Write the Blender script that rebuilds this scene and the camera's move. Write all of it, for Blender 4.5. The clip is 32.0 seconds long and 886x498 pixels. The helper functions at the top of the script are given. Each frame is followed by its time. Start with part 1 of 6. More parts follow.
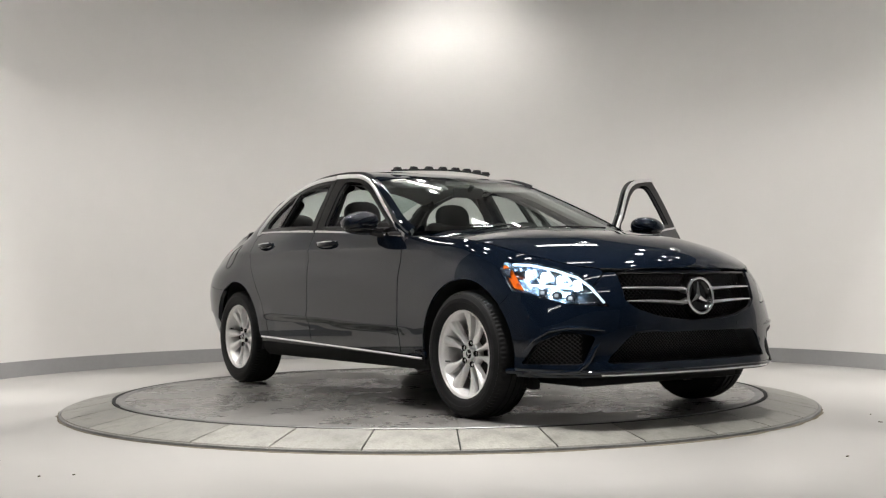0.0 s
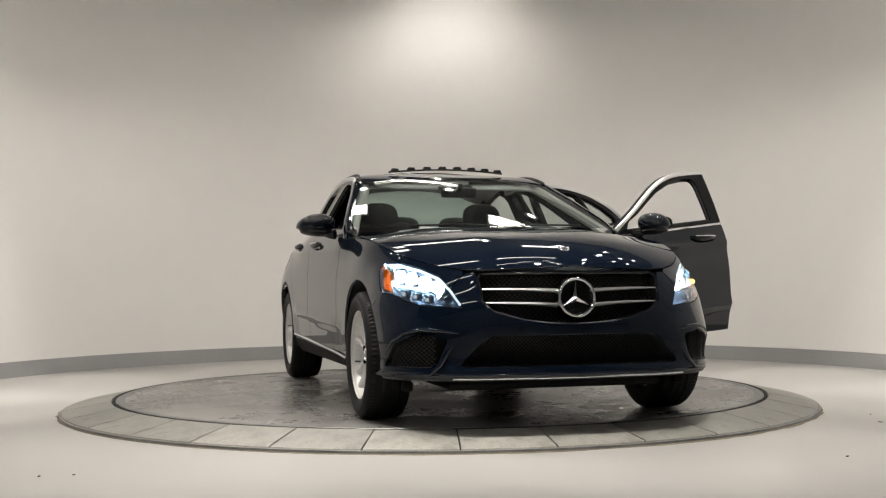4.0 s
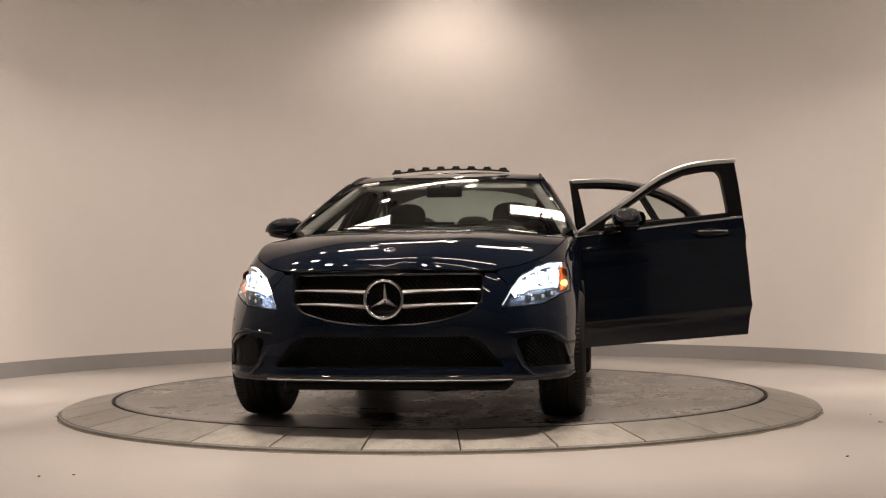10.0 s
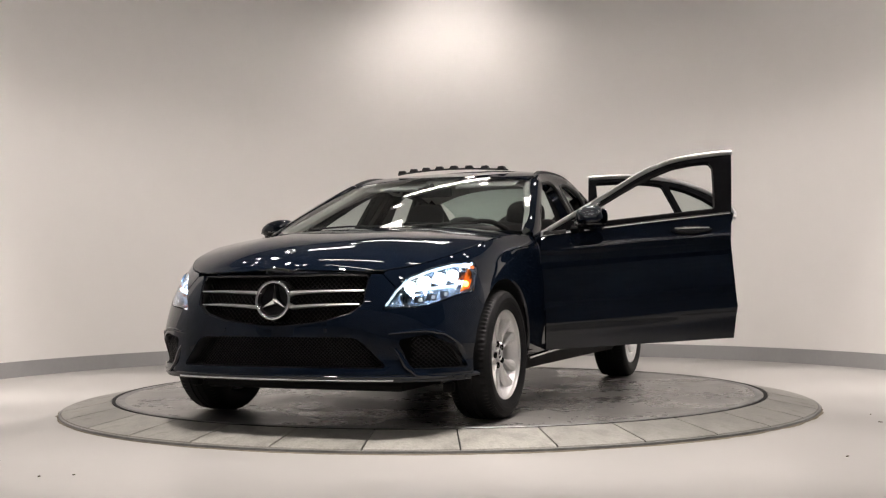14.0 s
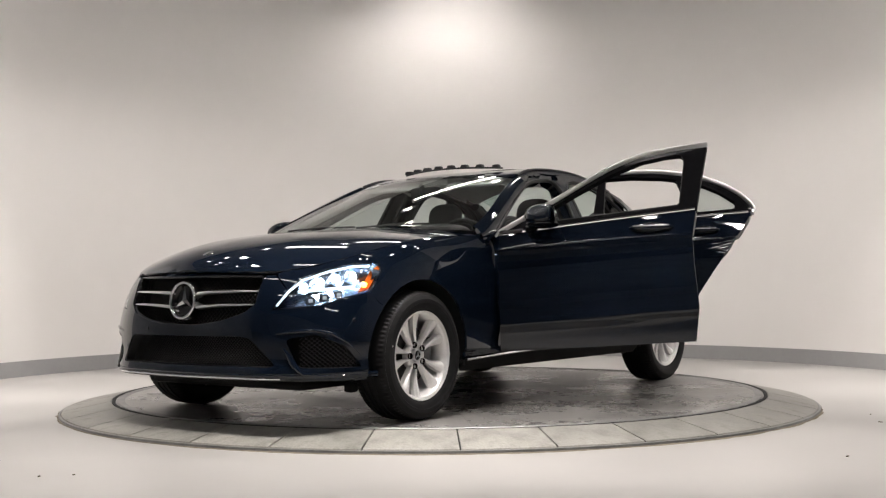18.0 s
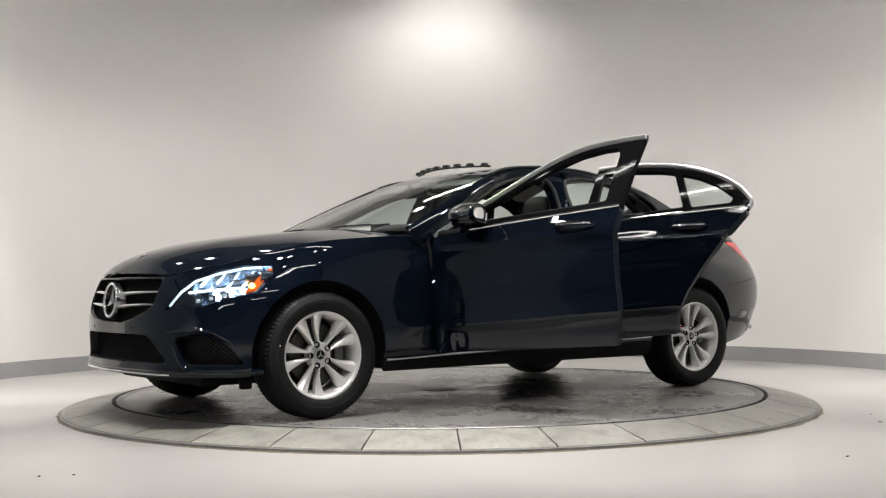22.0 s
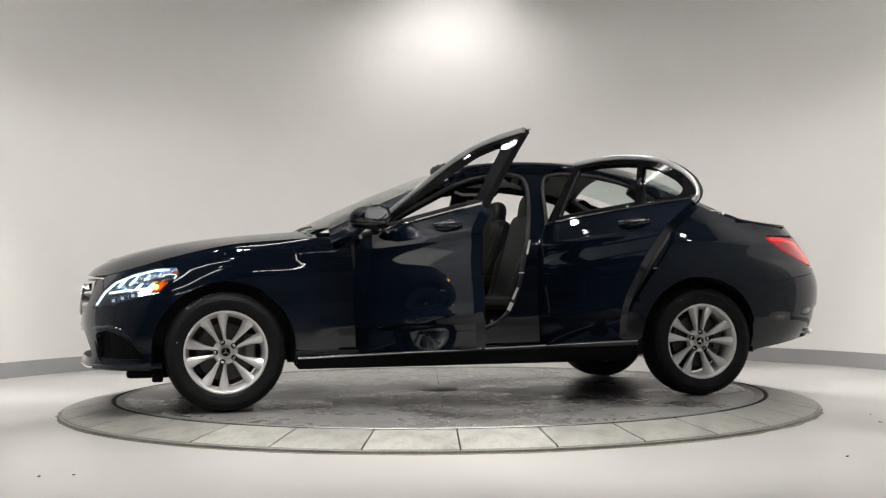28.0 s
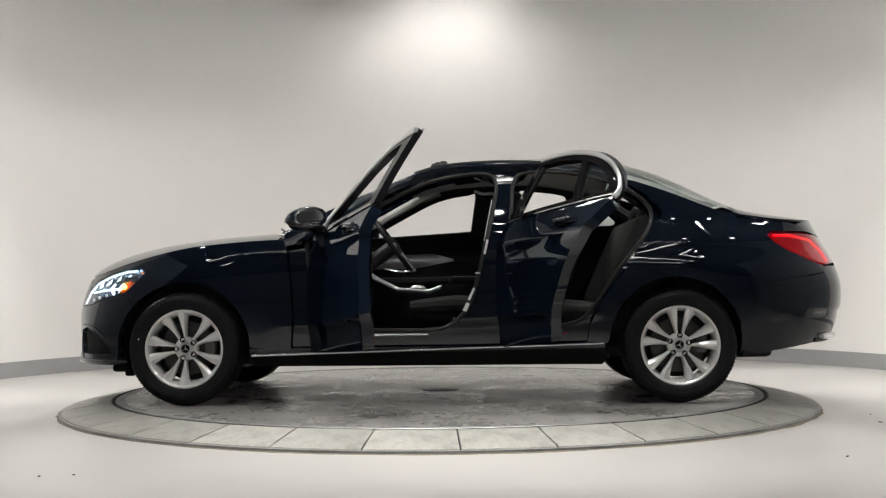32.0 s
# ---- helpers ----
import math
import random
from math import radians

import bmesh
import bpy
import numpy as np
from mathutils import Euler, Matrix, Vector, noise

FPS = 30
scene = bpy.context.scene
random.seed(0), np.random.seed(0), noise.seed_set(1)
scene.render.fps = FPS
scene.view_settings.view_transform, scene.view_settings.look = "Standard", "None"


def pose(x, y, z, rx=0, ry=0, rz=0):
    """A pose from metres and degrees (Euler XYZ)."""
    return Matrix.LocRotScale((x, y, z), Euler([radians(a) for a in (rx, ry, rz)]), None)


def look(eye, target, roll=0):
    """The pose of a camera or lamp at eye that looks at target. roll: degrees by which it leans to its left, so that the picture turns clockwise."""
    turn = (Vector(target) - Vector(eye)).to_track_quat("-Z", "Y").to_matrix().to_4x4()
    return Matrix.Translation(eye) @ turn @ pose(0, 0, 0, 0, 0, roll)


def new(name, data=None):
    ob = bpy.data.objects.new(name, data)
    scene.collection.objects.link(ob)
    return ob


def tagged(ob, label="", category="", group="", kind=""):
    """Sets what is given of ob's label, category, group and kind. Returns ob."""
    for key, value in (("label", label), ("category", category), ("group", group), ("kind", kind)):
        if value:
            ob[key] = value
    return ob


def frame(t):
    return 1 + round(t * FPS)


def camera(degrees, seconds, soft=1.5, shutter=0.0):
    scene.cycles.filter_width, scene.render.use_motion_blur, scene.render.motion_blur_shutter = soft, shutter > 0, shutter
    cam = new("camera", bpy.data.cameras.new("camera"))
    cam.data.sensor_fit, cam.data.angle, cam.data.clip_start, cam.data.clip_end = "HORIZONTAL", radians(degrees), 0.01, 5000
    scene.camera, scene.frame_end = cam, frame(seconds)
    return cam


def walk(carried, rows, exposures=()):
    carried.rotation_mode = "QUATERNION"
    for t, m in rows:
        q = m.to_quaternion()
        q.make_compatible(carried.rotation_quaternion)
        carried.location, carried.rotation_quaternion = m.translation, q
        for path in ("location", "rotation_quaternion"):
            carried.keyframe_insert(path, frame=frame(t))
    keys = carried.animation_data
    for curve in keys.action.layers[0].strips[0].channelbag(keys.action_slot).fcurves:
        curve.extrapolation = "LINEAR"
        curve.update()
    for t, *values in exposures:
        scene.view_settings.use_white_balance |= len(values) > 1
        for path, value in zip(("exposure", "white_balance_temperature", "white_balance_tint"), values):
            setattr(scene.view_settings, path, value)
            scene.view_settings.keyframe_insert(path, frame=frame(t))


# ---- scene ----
# a car on a turning platform in a round white photo booth; the camera stands still
THETA = ((0, -56.22), (1, -60.98), (2, -65.75), (3, -70.3), (3.5, -72.64), (4.5, -77.4), (5.5, -82.0), (6, -84.01), (7, -87.6),
         (8, -91.2), (9, -95.0), (10, -98.5), (11, -101.7), (12, -105.03), (13, -108.9), (14, -112.55), (14.5, -114.24),
         (15.5, -117.4), (16.5, -120.8), (17, -122.75), (18, -126.6), (19, -130.85), (20, -135.32), (21, -139.8),
         (22, -143.95), (23, -147.95), (24, -151.6), (25, -155.24), (25.5, -157.02), (26.7, -161.3), (28, -165.97),
         (29, -170.03), (30, -174.03), (31, -178.1), (32, -182.22))
CAR_OFF = (0.014, 0.073)

cam = camera(42.26, 32.0, soft=1.25)
EYE = (0.0, -7.515, 0.683)
_yaw, _pitch = radians(0.215), radians(1.80)
_aim = (EYE[0] + math.sin(_yaw) * math.cos(_pitch), EYE[1] + math.cos(_yaw) * math.cos(_pitch), EYE[2] + math.sin(_pitch))
VIEW = look(EYE, _aim, roll=-0.54)
walk(cam, [(0.0, VIEW), (32.0, VIEW)],
     exposures=[(0, 0.10, 6500, 10), (3.0, 0.09, 6500, 10), (3.6, 0.02, 6600, 10), (5.0, -0.29, 7550, 10), (6.0, -0.39, 7900, 11), (7.0, -0.41, 8150, 14), (8.0, -0.41, 8100, 15), (9.0, -0.37, 8150, 19),
                (10.0, -0.29, 8100, 23), (11.0, -0.24, 7850, 22), (12.0, -0.14, 7420, 19), (13.0, -0.02, 7050, 17),
                (15.0, 0.04, 6800, 16), (17.0, 0.12, 6760, 15), (19.0, 0.13, 6600, 13), (21.0, 0.16, 6520, 11), (24.0, 0.14, 6480, 10), (28.0, 0.14, 6470, 10), (30.0, 0.17, 6470, 10), (32.0, 0.13, 6470, 10)])

FLOOR = -0.075          # booth floor; the platform's top is z = 0
WALL_R, WALL_X, WALL_Y = 3.97, 0.05, 0.9
CEIL = 4.2

# ---- light ----
world = bpy.data.worlds.new("world")
scene.world = world
world.use_nodes = True
world.node_tree.nodes["Background"].inputs[0].default_value = (0.75, 0.78, 0.82, 1)
world.node_tree.nodes["Background"].inputs[1].default_value = 0.08


def lamp(kind, name, at, target, power, **kw):
    d = bpy.data.lights.new(name, kind)
    d.energy = power
    for k, v in kw.items():
        if k == "size": d.size = v
        elif k == "size_y": d.shape, d.size_y = "RECTANGLE", v
        elif k == "spot_size": d.spot_size = radians(v)
        elif k == "spot_blend": d.spot_blend = v
        elif k == "color": d.color = v
        elif k == "radius": d.shadow_soft_size = v
    ob = new(name, d)
    ob.matrix_world = look(at, target)
    return ob


WARM = (1.0, 0.965, 0.935)

# downlights over the platform's rim and near the wall, a wall-washer behind it, tubes over the front of the booth
SPOTS = [(2.3 * math.cos(radians(a)), 0.2 + 2.3 * math.sin(radians(a)), CEIL - 0.12) for a in (15, 55, 125, 165, 205, 335)]
for sx, sy, sz in SPOTS:
    lamp("SPOT", "downlight", (sx, sy, sz - 0.03), (sx * 1.05, sy * 1.05, 0), 104, spot_size=116, spot_blend=0.6, radius=0.06, color=WARM)
RIMS = [(x, y, CEIL - 0.12) for x, y in ((-3.25, 1.2), (3.3, 1.2), (-3.3, -0.3), (3.35, -0.3))]
for sx, sy, sz in RIMS:
    lamp("SPOT", "rim_downlight", (sx, sy, sz - 0.03), (sx * 1.04, sy + 0.1, 0), 390, spot_size=46, spot_blend=0.7, radius=0.06, color=WARM)
FRONTS = [(x, y, CEIL - 0.12) for x, y in ((-1.1, -2.45), (0.0, -2.65), (1.1, -2.45))]
for sx, sy, sz in FRONTS:
    lamp("SPOT", "front_downlight", (sx, sy, sz - 0.03), (sx, sy + 0.15, 0), 520, spot_size=48, spot_blend=0.95, radius=0.06, color=WARM)
WASHER = (0.14, 3.85, CEIL - 0.15)
lamp("SPOT", "wall_washer", (WASHER[0], WASHER[1], WASHER[2] - 0.05), (0.14, 4.86, 2.8), 49, spot_size=128, spot_blend=1.0, radius=0.25, color=WARM)
# flat panels under the ceiling at the back: (x, y, turn)
PANELS = [(-1.21, 2.19, 0), (1.21, 2.19, 0)]
# tube lights under the ceiling: (x, y, z, length, turn)
TUBES = [(x, y, CEIL - 0.14, 1.15, 0) for y in (-1.8, -0.6) for x in (-0.75, 0.75)] + [(-0.2, 3.4, CEIL - 0.14, 1.2, 0)] + [(x, y, CEIL - 0.14, 2.0, 0) for y in (-4.2, -6.0, -8.2) for x in (-2.0, 2.0)]
GLOWS = [(2.95 * math.cos(radians(a)), 0.3 + 2.95 * math.sin(radians(a)), CEIL - 0.12) for a in range(12, 372, 24)] + [(x, -3.9, CEIL - 0.12) for x in (-3.0, -1.0, 1.0, 3.0)] + [(-1.2, -5.4, CEIL - 0.12), (1.2, -5.4, CEIL - 0.12)]

# ---- materials ----
def mat(name, color, rough=0.5, metal=0.0, noise_scale=0, amount=0.0, bump=0.0, bump_scale=60, coat=0.0, rough_var=0.0, emit=0.0, emit_color=None,
        trans=0.0, ior=1.45, stretch=(1, 1, 1), spec=0.5, by_piece=0.0, second=None, stain=0.0, stain_scale=3.0, coat_ior=1.5):
    """A node material: base colour with two scales of noise, gloss variation and fine relief."""
    m = bpy.data.materials.new(name)
    m.use_nodes = True
    nt = m.node_tree
    b = nt.nodes["Principled BSDF"]
    b.inputs["Base Color"].default_value = (*color, 1)
    b.inputs["Roughness"].default_value = rough
    b.inputs["Metallic"].default_value = metal
    b.inputs["Coat Weight"].default_value = coat
    b.inputs["Coat Roughness"].default_value = 0.018
    b.inputs["Coat IOR"].default_value = coat_ior
    b.inputs["Transmission Weight"].default_value = trans
    b.inputs["IOR"].default_value = ior
    b.inputs["Specular IOR Level"].default_value = spec
    if emit:
        b.inputs["Emission Color"].default_value = (*(emit_color or color), 1)
        b.inputs["Emission Strength"].default_value = emit
    if noise_scale or bump:
        tc = nt.nodes.new("ShaderNodeTexCoord")
        mp = nt.nodes.new("ShaderNodeMapping")
        mp.inputs["Scale"].default_value = stretch
        nt.links.new(tc.outputs["Object"], mp.inputs["Vector"])
    if noise_scale and amount:
        n1 = nt.nodes.new("ShaderNodeTexNoise")
        n1.inputs["Scale"].default_value, n1.inputs["Detail"].default_value, n1.inputs["Roughness"].default_value = noise_scale, 6, 0.6
        n2 = nt.nodes.new("ShaderNodeTexNoise")
        n2.inputs["Scale"].default_value, n2.inputs["Detail"].default_value = noise_scale * 11, 4
        for n in (n1, n2):
            nt.links.new(mp.outputs[0], n.inputs["Vector"])
        add = nt.nodes.new("ShaderNodeMath")
        add.operation = "MULTIPLY_ADD"
        add.inputs[1].default_value = 0.35
        nt.links.new(n2.outputs["Fac"], add.inputs[0])
        nt.links.new(n1.outputs["Fac"], add.inputs[2])
        rng = nt.nodes.new("ShaderNodeMapRange")
        rng.inputs["From Min"].default_value, rng.inputs["From Max"].default_value = 0.45, 0.95
        nt.links.new(add.outputs[0], rng.inputs["Value"])
        mix = nt.nodes.new("ShaderNodeMix")
        mix.data_type = "RGBA"
        lo = tuple(c * (1 - amount) for c in color)
        hi = second or tuple(min(1, c * (1 + amount)) for c in color)
        mix.inputs["A"].default_value, mix.inputs["B"].default_value = (*lo, 1), (*hi, 1)
        nt.links.new(rng.outputs[0], mix.inputs["Factor"])
        out = mix.outputs["Result"]
        if by_piece:
            oi = nt.nodes.new("ShaderNodeObjectInfo")
            hs = nt.nodes.new("ShaderNodeHueSaturation")
            r2 = nt.nodes.new("ShaderNodeMapRange")
            r2.inputs["To Min"].default_value, r2.inputs["To Max"].default_value = 1 - by_piece, 1 + by_piece
            nt.links.new(oi.outputs["Random"], r2.inputs["Value"])
            nt.links.new(r2.outputs[0], hs.inputs["Value"])
            nt.links.new(out, hs.inputs["Color"])
            out = hs.outputs[0]
        if stain:          # darker spots with ragged edges
            n3 = nt.nodes.new("ShaderNodeTexNoise")
            n3.inputs["Scale"].default_value, n3.inputs["Detail"].default_value, n3.inputs["Roughness"].default_value = stain_scale, 8, 0.68
            nt.links.new(mp.outputs[0], n3.inputs["Vector"])
            r4 = nt.nodes.new("ShaderNodeMapRange")
            r4.inputs["From Min"].default_value, r4.inputs["From Max"].default_value = 0.54, 0.70
            r4.inputs["To Min"].default_value, r4.inputs["To Max"].default_value = 1.0, 1.0 - stain
            nt.links.new(n3.outputs["Fac"], r4.inputs["Value"])
            h4 = nt.nodes.new("ShaderNodeHueSaturation")
            nt.links.new(r4.outputs[0], h4.inputs["Value"])
            nt.links.new(out, h4.inputs["Color"])
            out = h4.outputs[0]
        nt.links.new(out, b.inputs["Base Color"])
        if rough_var:
            r3 = nt.nodes.new("ShaderNodeMapRange")
            r3.inputs["To Min"].default_value, r3.inputs["To Max"].default_value = max(0.0, rough - rough_var), min(1, rough + rough_var)
            nt.links.new(rng.outputs[0], r3.inputs["Value"])
            nt.links.new(r3.outputs[0], b.inputs["Roughness"])
    if bump:
        nb = nt.nodes.new("ShaderNodeTexNoise")
        nb.inputs["Scale"].default_value, nb.inputs["Detail"].default_value = bump_scale, 5
        nt.links.new(mp.outputs[0], nb.inputs["Vector"])
        bn = nt.nodes.new("ShaderNodeBump")
        bn.inputs["Strength"].default_value, bn.inputs["Distance"].default_value = bump, 0.01
        nt.links.new(nb.outputs["Fac"], bn.inputs["Height"])
        nt.links.new(bn.outputs[0], b.inputs["Normal"])
    return m


M_WALL = mat("wall_paint", (0.83, 0.815, 0.79), 0.6, noise_scale=0.5, amount=0.02, bump=0.02, bump_scale=25)
M_CEIL = mat("ceiling_paint", (0.14, 0.14, 0.14), 0.8, noise_scale=0.5, amount=0.03)
M_DARK = mat("unseen_hall_grey", (0.38, 0.395, 0.41), 0.8, noise_scale=2, amount=0.2)
M_BASE = mat("grey_baseboard", (0.33, 0.33, 0.33), 0.55, noise_scale=3, amount=0.06)
M_FLOOR = mat("sealed_concrete", (0.38, 0.371, 0.354), 0.33, noise_scale=0.7, amount=0.10, bump=0.004, bump_scale=40, rough_var=0.04)
M_RING = mat("worn_steel_ring", (0.240, 0.235, 0.212), 0.48, 0.05, noise_scale=9.0, amount=0.50, stain=0.45, stain_scale=9.0, bump=0.15, bump_scale=90, rough_var=0.15, by_piece=0.16)
M_EDGE = mat("steel_edge", (0.22, 0.22, 0.215), 0.45, 0.6, noise_scale=5, amount=0.3)
M_DISC = mat("painted_steel_deck", (0.185, 0.180, 0.170), 0.30, 0.1, noise_scale=1.6, amount=0.38, stain=0.60, stain_scale=1.9, bump=0.03, bump_scale=60, rough_var=0.12)
M_GAP = mat("black_gap", (0.012, 0.012, 0.012), 0.9)
M_PAINT = mat("navy_metallic_paint", (0.0030, 0.0060, 0.0126), 0.55, 0.0, coat=1.0, coat_ior=1.48, noise_scale=400, amount=0.3, spec=0.0)
M_GLOSSBLACK = mat("gloss_black_trim", (0.005, 0.005, 0.006), 0.16)
M_PLASTIC = mat("black_plastic", (0.014, 0.014, 0.015), 0.5, noise_scale=30, amount=0.2, bump=0.05, bump_scale=300)
M_RUBBER = mat("tyre_rubber", (0.009, 0.009, 0.0095), 0.6, noise_scale=12, amount=0.3, bump=0.04, bump_scale=200, spec=0.22)
M_SEAL = mat("rubber_seal", (0.012, 0.012, 0.012), 0.6)
M_CHROME = mat("chrome", (0.75, 0.75, 0.76), 0.07, 1.0)
M_SATIN = mat("satin_chrome", (0.78, 0.78, 0.78), 0.32, 1.0)
M_ALLOY = mat("silver_alloy_paint", (0.82, 0.81, 0.80), 0.30, 0.45, coat=0.5, noise_scale=60, amount=0.05)
M_ALLOYD = mat("shaded_alloy_barrel", (0.12, 0.12, 0.12), 0.4, 0.8)
M_DISCB = mat("brake_disc_steel", (0.07, 0.068, 0.066), 0.4, 0.8, noise_scale=20, amount=0.2)
M_INT = mat("black_interior_leather", (0.013, 0.013, 0.013), 0.55, noise_scale=25, amount=0.25, bump=0.08, bump_scale=220, spec=0.25)
M_TRIM = mat("grey_door_trim", (0.055, 0.055, 0.056), 0.4, noise_scale=10, amount=0.15)
M_ALU = mat("brushed_aluminium_trim", (0.4, 0.4, 0.4), 0.3, 1.0, noise_scale=40, amount=0.1)
M_HEAD = mat("grey_headliner", (0.62, 0.61, 0.585), 0.9, noise_scale=40, amount=0.06)
M_AMBER = mat("amber_lens", (0.75, 0.13, 0.01), 0.15, coat=0.8, emit=0.05, emit_color=(1.0, 0.16, 0.01))
M_AMBERLIT = mat("amber_bulb", (1.0, 0.5, 0.1), 0.3, emit=9.0, emit_color=(1.0, 0.42, 0.06))
M_RED = mat("red_lens", (0.35, 0.004, 0.008), 0.12, coat=1.0, noise_scale=60, amount=0.2)
M_REDLIT = mat("red_lens_lit", (0.25, 0.003, 0.010), 0.2, emit=0.13, emit_color=(1.0, 0.004, 0.06))
M_LED = mat("white_led_guide", (0.9, 0.95, 1.0), 0.3, emit=1.25, emit_color=(0.68, 0.88, 1.0))
M_BEAM = mat("led_projector_lens", (0.8, 0.85, 0.9), 0.1, emit=300.0, emit_color=(0.8, 0.93, 1.0))
M_PAPER = mat("white_paper_label", (0.8, 0.8, 0.78), 0.6, noise_scale=30, amount=0.03)
M_INK = mat("black_ink", (0.03, 0.03, 0.03), 0.6)
M_TUBE = mat("light_tube", (1, 0.97, 0.92), 0.4, emit=40.0, emit_color=(1.0, 0.975, 0.94))
M_PANEL = mat("light_panel_diffuser", (1, 0.97, 0.94), 0.5, emit=13.0, emit_color=(1.0, 0.975, 0.95))
M_SPOT = mat("downlight_glow", (1, 0.97, 0.92), 0.4, emit=110.0, emit_color=(1.0, 0.965, 0.92))
M_FRAME = mat("black_window_frame_film", (0.008, 0.008, 0.009), 0.02, noise_scale=20, amount=0.2, spec=0.2)
M_NET = mat("matt_black_net", (0.005, 0.005, 0.005), 0.6, spec=0.15)
M_MESH = mat("satin_black_net", (0.014, 0.014, 0.015), 0.38, noise_scale=50, amount=0.2)
M_BLADE = mat("frosted_light_blade", (0.7, 0.78, 0.85), 0.3, emit=0.8, emit_color=(0.62, 0.85, 1.0))
M_WHITE = mat("white_enamel", (0.75, 0.75, 0.74), 0.4, noise_scale=8, amount=0.03)


def glass(name, tint, rough=0.0):
    """Thin sheet glass: tinted see-through with a real gloss on top (Fresnel drives the gloss alone)."""
    m = bpy.data.materials.new(name)
    m.use_nodes = True
    nt = m.node_tree
    nt.nodes.remove(nt.nodes["Principled BSDF"])
    out = nt.nodes["Material Output"]
    tr = nt.nodes.new("ShaderNodeBsdfTransparent")
    tr.inputs[0].default_value = (*tint, 1)
    gl = nt.nodes.new("ShaderNodeBsdfGlossy")
    gl.inputs["Roughness"].default_value = rough
    lw = nt.nodes.new("ShaderNodeLayerWeight")
    lw.inputs["Blend"].default_value = 0.5
    pw = nt.nodes.new("ShaderNodeMath")
    pw.operation = "POWER"
    pw.inputs[1].default_value = 5.0
    nt.links.new(lw.outputs["Facing"], pw.inputs[0])
    fr = nt.nodes.new("ShaderNodeMath")
    fr.operation = "MULTIPLY_ADD"
    fr.inputs[1].default_value, fr.inputs[2].default_value = 0.96, 0.04
    nt.links.new(pw.outputs[0], fr.inputs[0])
    # both faces of the pane: 2R / (1 + R)
    twice = nt.nodes.new("ShaderNodeMath")
    twice.operation = "MULTIPLY"
    twice.inputs[1].default_value = 2.0
    more = nt.nodes.new("ShaderNodeMath")
    more.operation = "ADD"
    more.inputs[1].default_value = 1.0
    both = nt.nodes.new("ShaderNodeMath")
    both.operation = "DIVIDE"
    for node in (twice, more):
        nt.links.new(fr.outputs[0], node.inputs[0])
    nt.links.new(twice.outputs[0], both.inputs[0])
    nt.links.new(more.outputs[0], both.inputs[1])
    mx = nt.nodes.new("ShaderNodeMixShader")
    nt.links.new(both.outputs[0], mx.inputs[0])
    nt.links.new(tr.outputs[0], mx.inputs[1])
    nt.links.new(gl.outputs[0], mx.inputs[2])
    nt.links.new(mx.outputs[0], out.inputs[0])
    return m


M_GLASS = glass("windscreen_glass", (0.72, 0.82, 0.79))
M_SIDEGLASS = glass("side_glass", (0.66, 0.72, 0.70))
M_LENS = glass("clear_lamp_lens", (0.93, 0.95, 0.96))


# ---- mesh helpers ----
def mesh_ob(name, verts, faces, material, parent=None, label="", smooth=True, normals=None):
    me = bpy.data.meshes.new(name)
    me.from_pydata([tuple(v) for v in verts], [], faces)
    me.materials.append(material)
    if smooth:
        me.shade_smooth()
    me.update()
    if normals is not None:
        me.normals_split_custom_set_from_vertices([tuple(n) for n in normals])
    ob = new(name, me)
    if parent:
        ob.parent = parent
    if label:
        ob["label"] = label
    return ob


def part(name, bm, material, parent=None, label="", smooth=True, angle=35):
    """Links a bmesh as one mesh object under a thing or a part."""
    me = bpy.data.meshes.new(name)
    bmesh.ops.recalc_face_normals(bm, faces=bm.faces)
    bm.to_mesh(me)
    bm.free()
    me.materials.append(material)
    if smooth:
        me.shade_smooth()
        me.set_sharp_from_angle(angle=radians(angle))
    ob = new(name, me)
    if parent:
        ob.parent = parent
    if label:
        ob["label"] = label
    return ob


def empty(name, m=None, parent=None):
    ob = new(name)
    ob.empty_display_size = 0.2
    if parent:
        ob.parent = parent
    if m is not None:
        ob.matrix_basis = m
    return ob


def add_box(bm, size, m=None, bevel=0.0, seg=2):
    r = bmesh.ops.create_cube(bm, size=1.0)
    vs = r["verts"]
    bmesh.ops.scale(bm, vec=size, verts=vs)
    if bevel:
        es = list({e for v in vs for e in v.link_edges})
        r = bmesh.ops.bevel(bm, geom=es, offset=bevel, segments=seg, affect="EDGES", profile=0.5)
        vs = list({v for f in r["faces"] for v in f.verts} | {v for v in vs if v.is_valid})
    if m is not None:
        bmesh.ops.transform(bm, matrix=m, verts=vs)
    return vs


def box(size, m=None, bevel=0.0, seg=2):
    bm = bmesh.new()
    add_box(bm, size, m, bevel, seg)
    return bm


def lathe(profile, n=48, axis="z", a0=0.0, a1=360.0):
    """Turns (r, h) pairs about an axis."""
    bm = bmesh.new()
    full = abs(a1 - a0) >= 359.9
    cols = n if full else n + 1
    rings = []
    for i in range(cols):
        a = radians(a0 + (a1 - a0) * i / n)
        c, s = math.cos(a), math.sin(a)
        ring = []
        for r, h in profile:
            v = (r * c, r * s, h) if axis == "z" else (r * c, h, r * s) if axis == "y" else (h, r * c, r * s)
            ring.append(bm.verts.new(v))
        rings.append(ring)
    for i in range(n):
        A, B = rings[i], rings[(i + 1) % cols]
        for k in range(len(profile) - 1):
            bm.faces.new((A[k], B[k], B[k + 1], A[k + 1]))
    bmesh.ops.remove_doubles(bm, verts=bm.verts, dist=1e-5)
    return bm


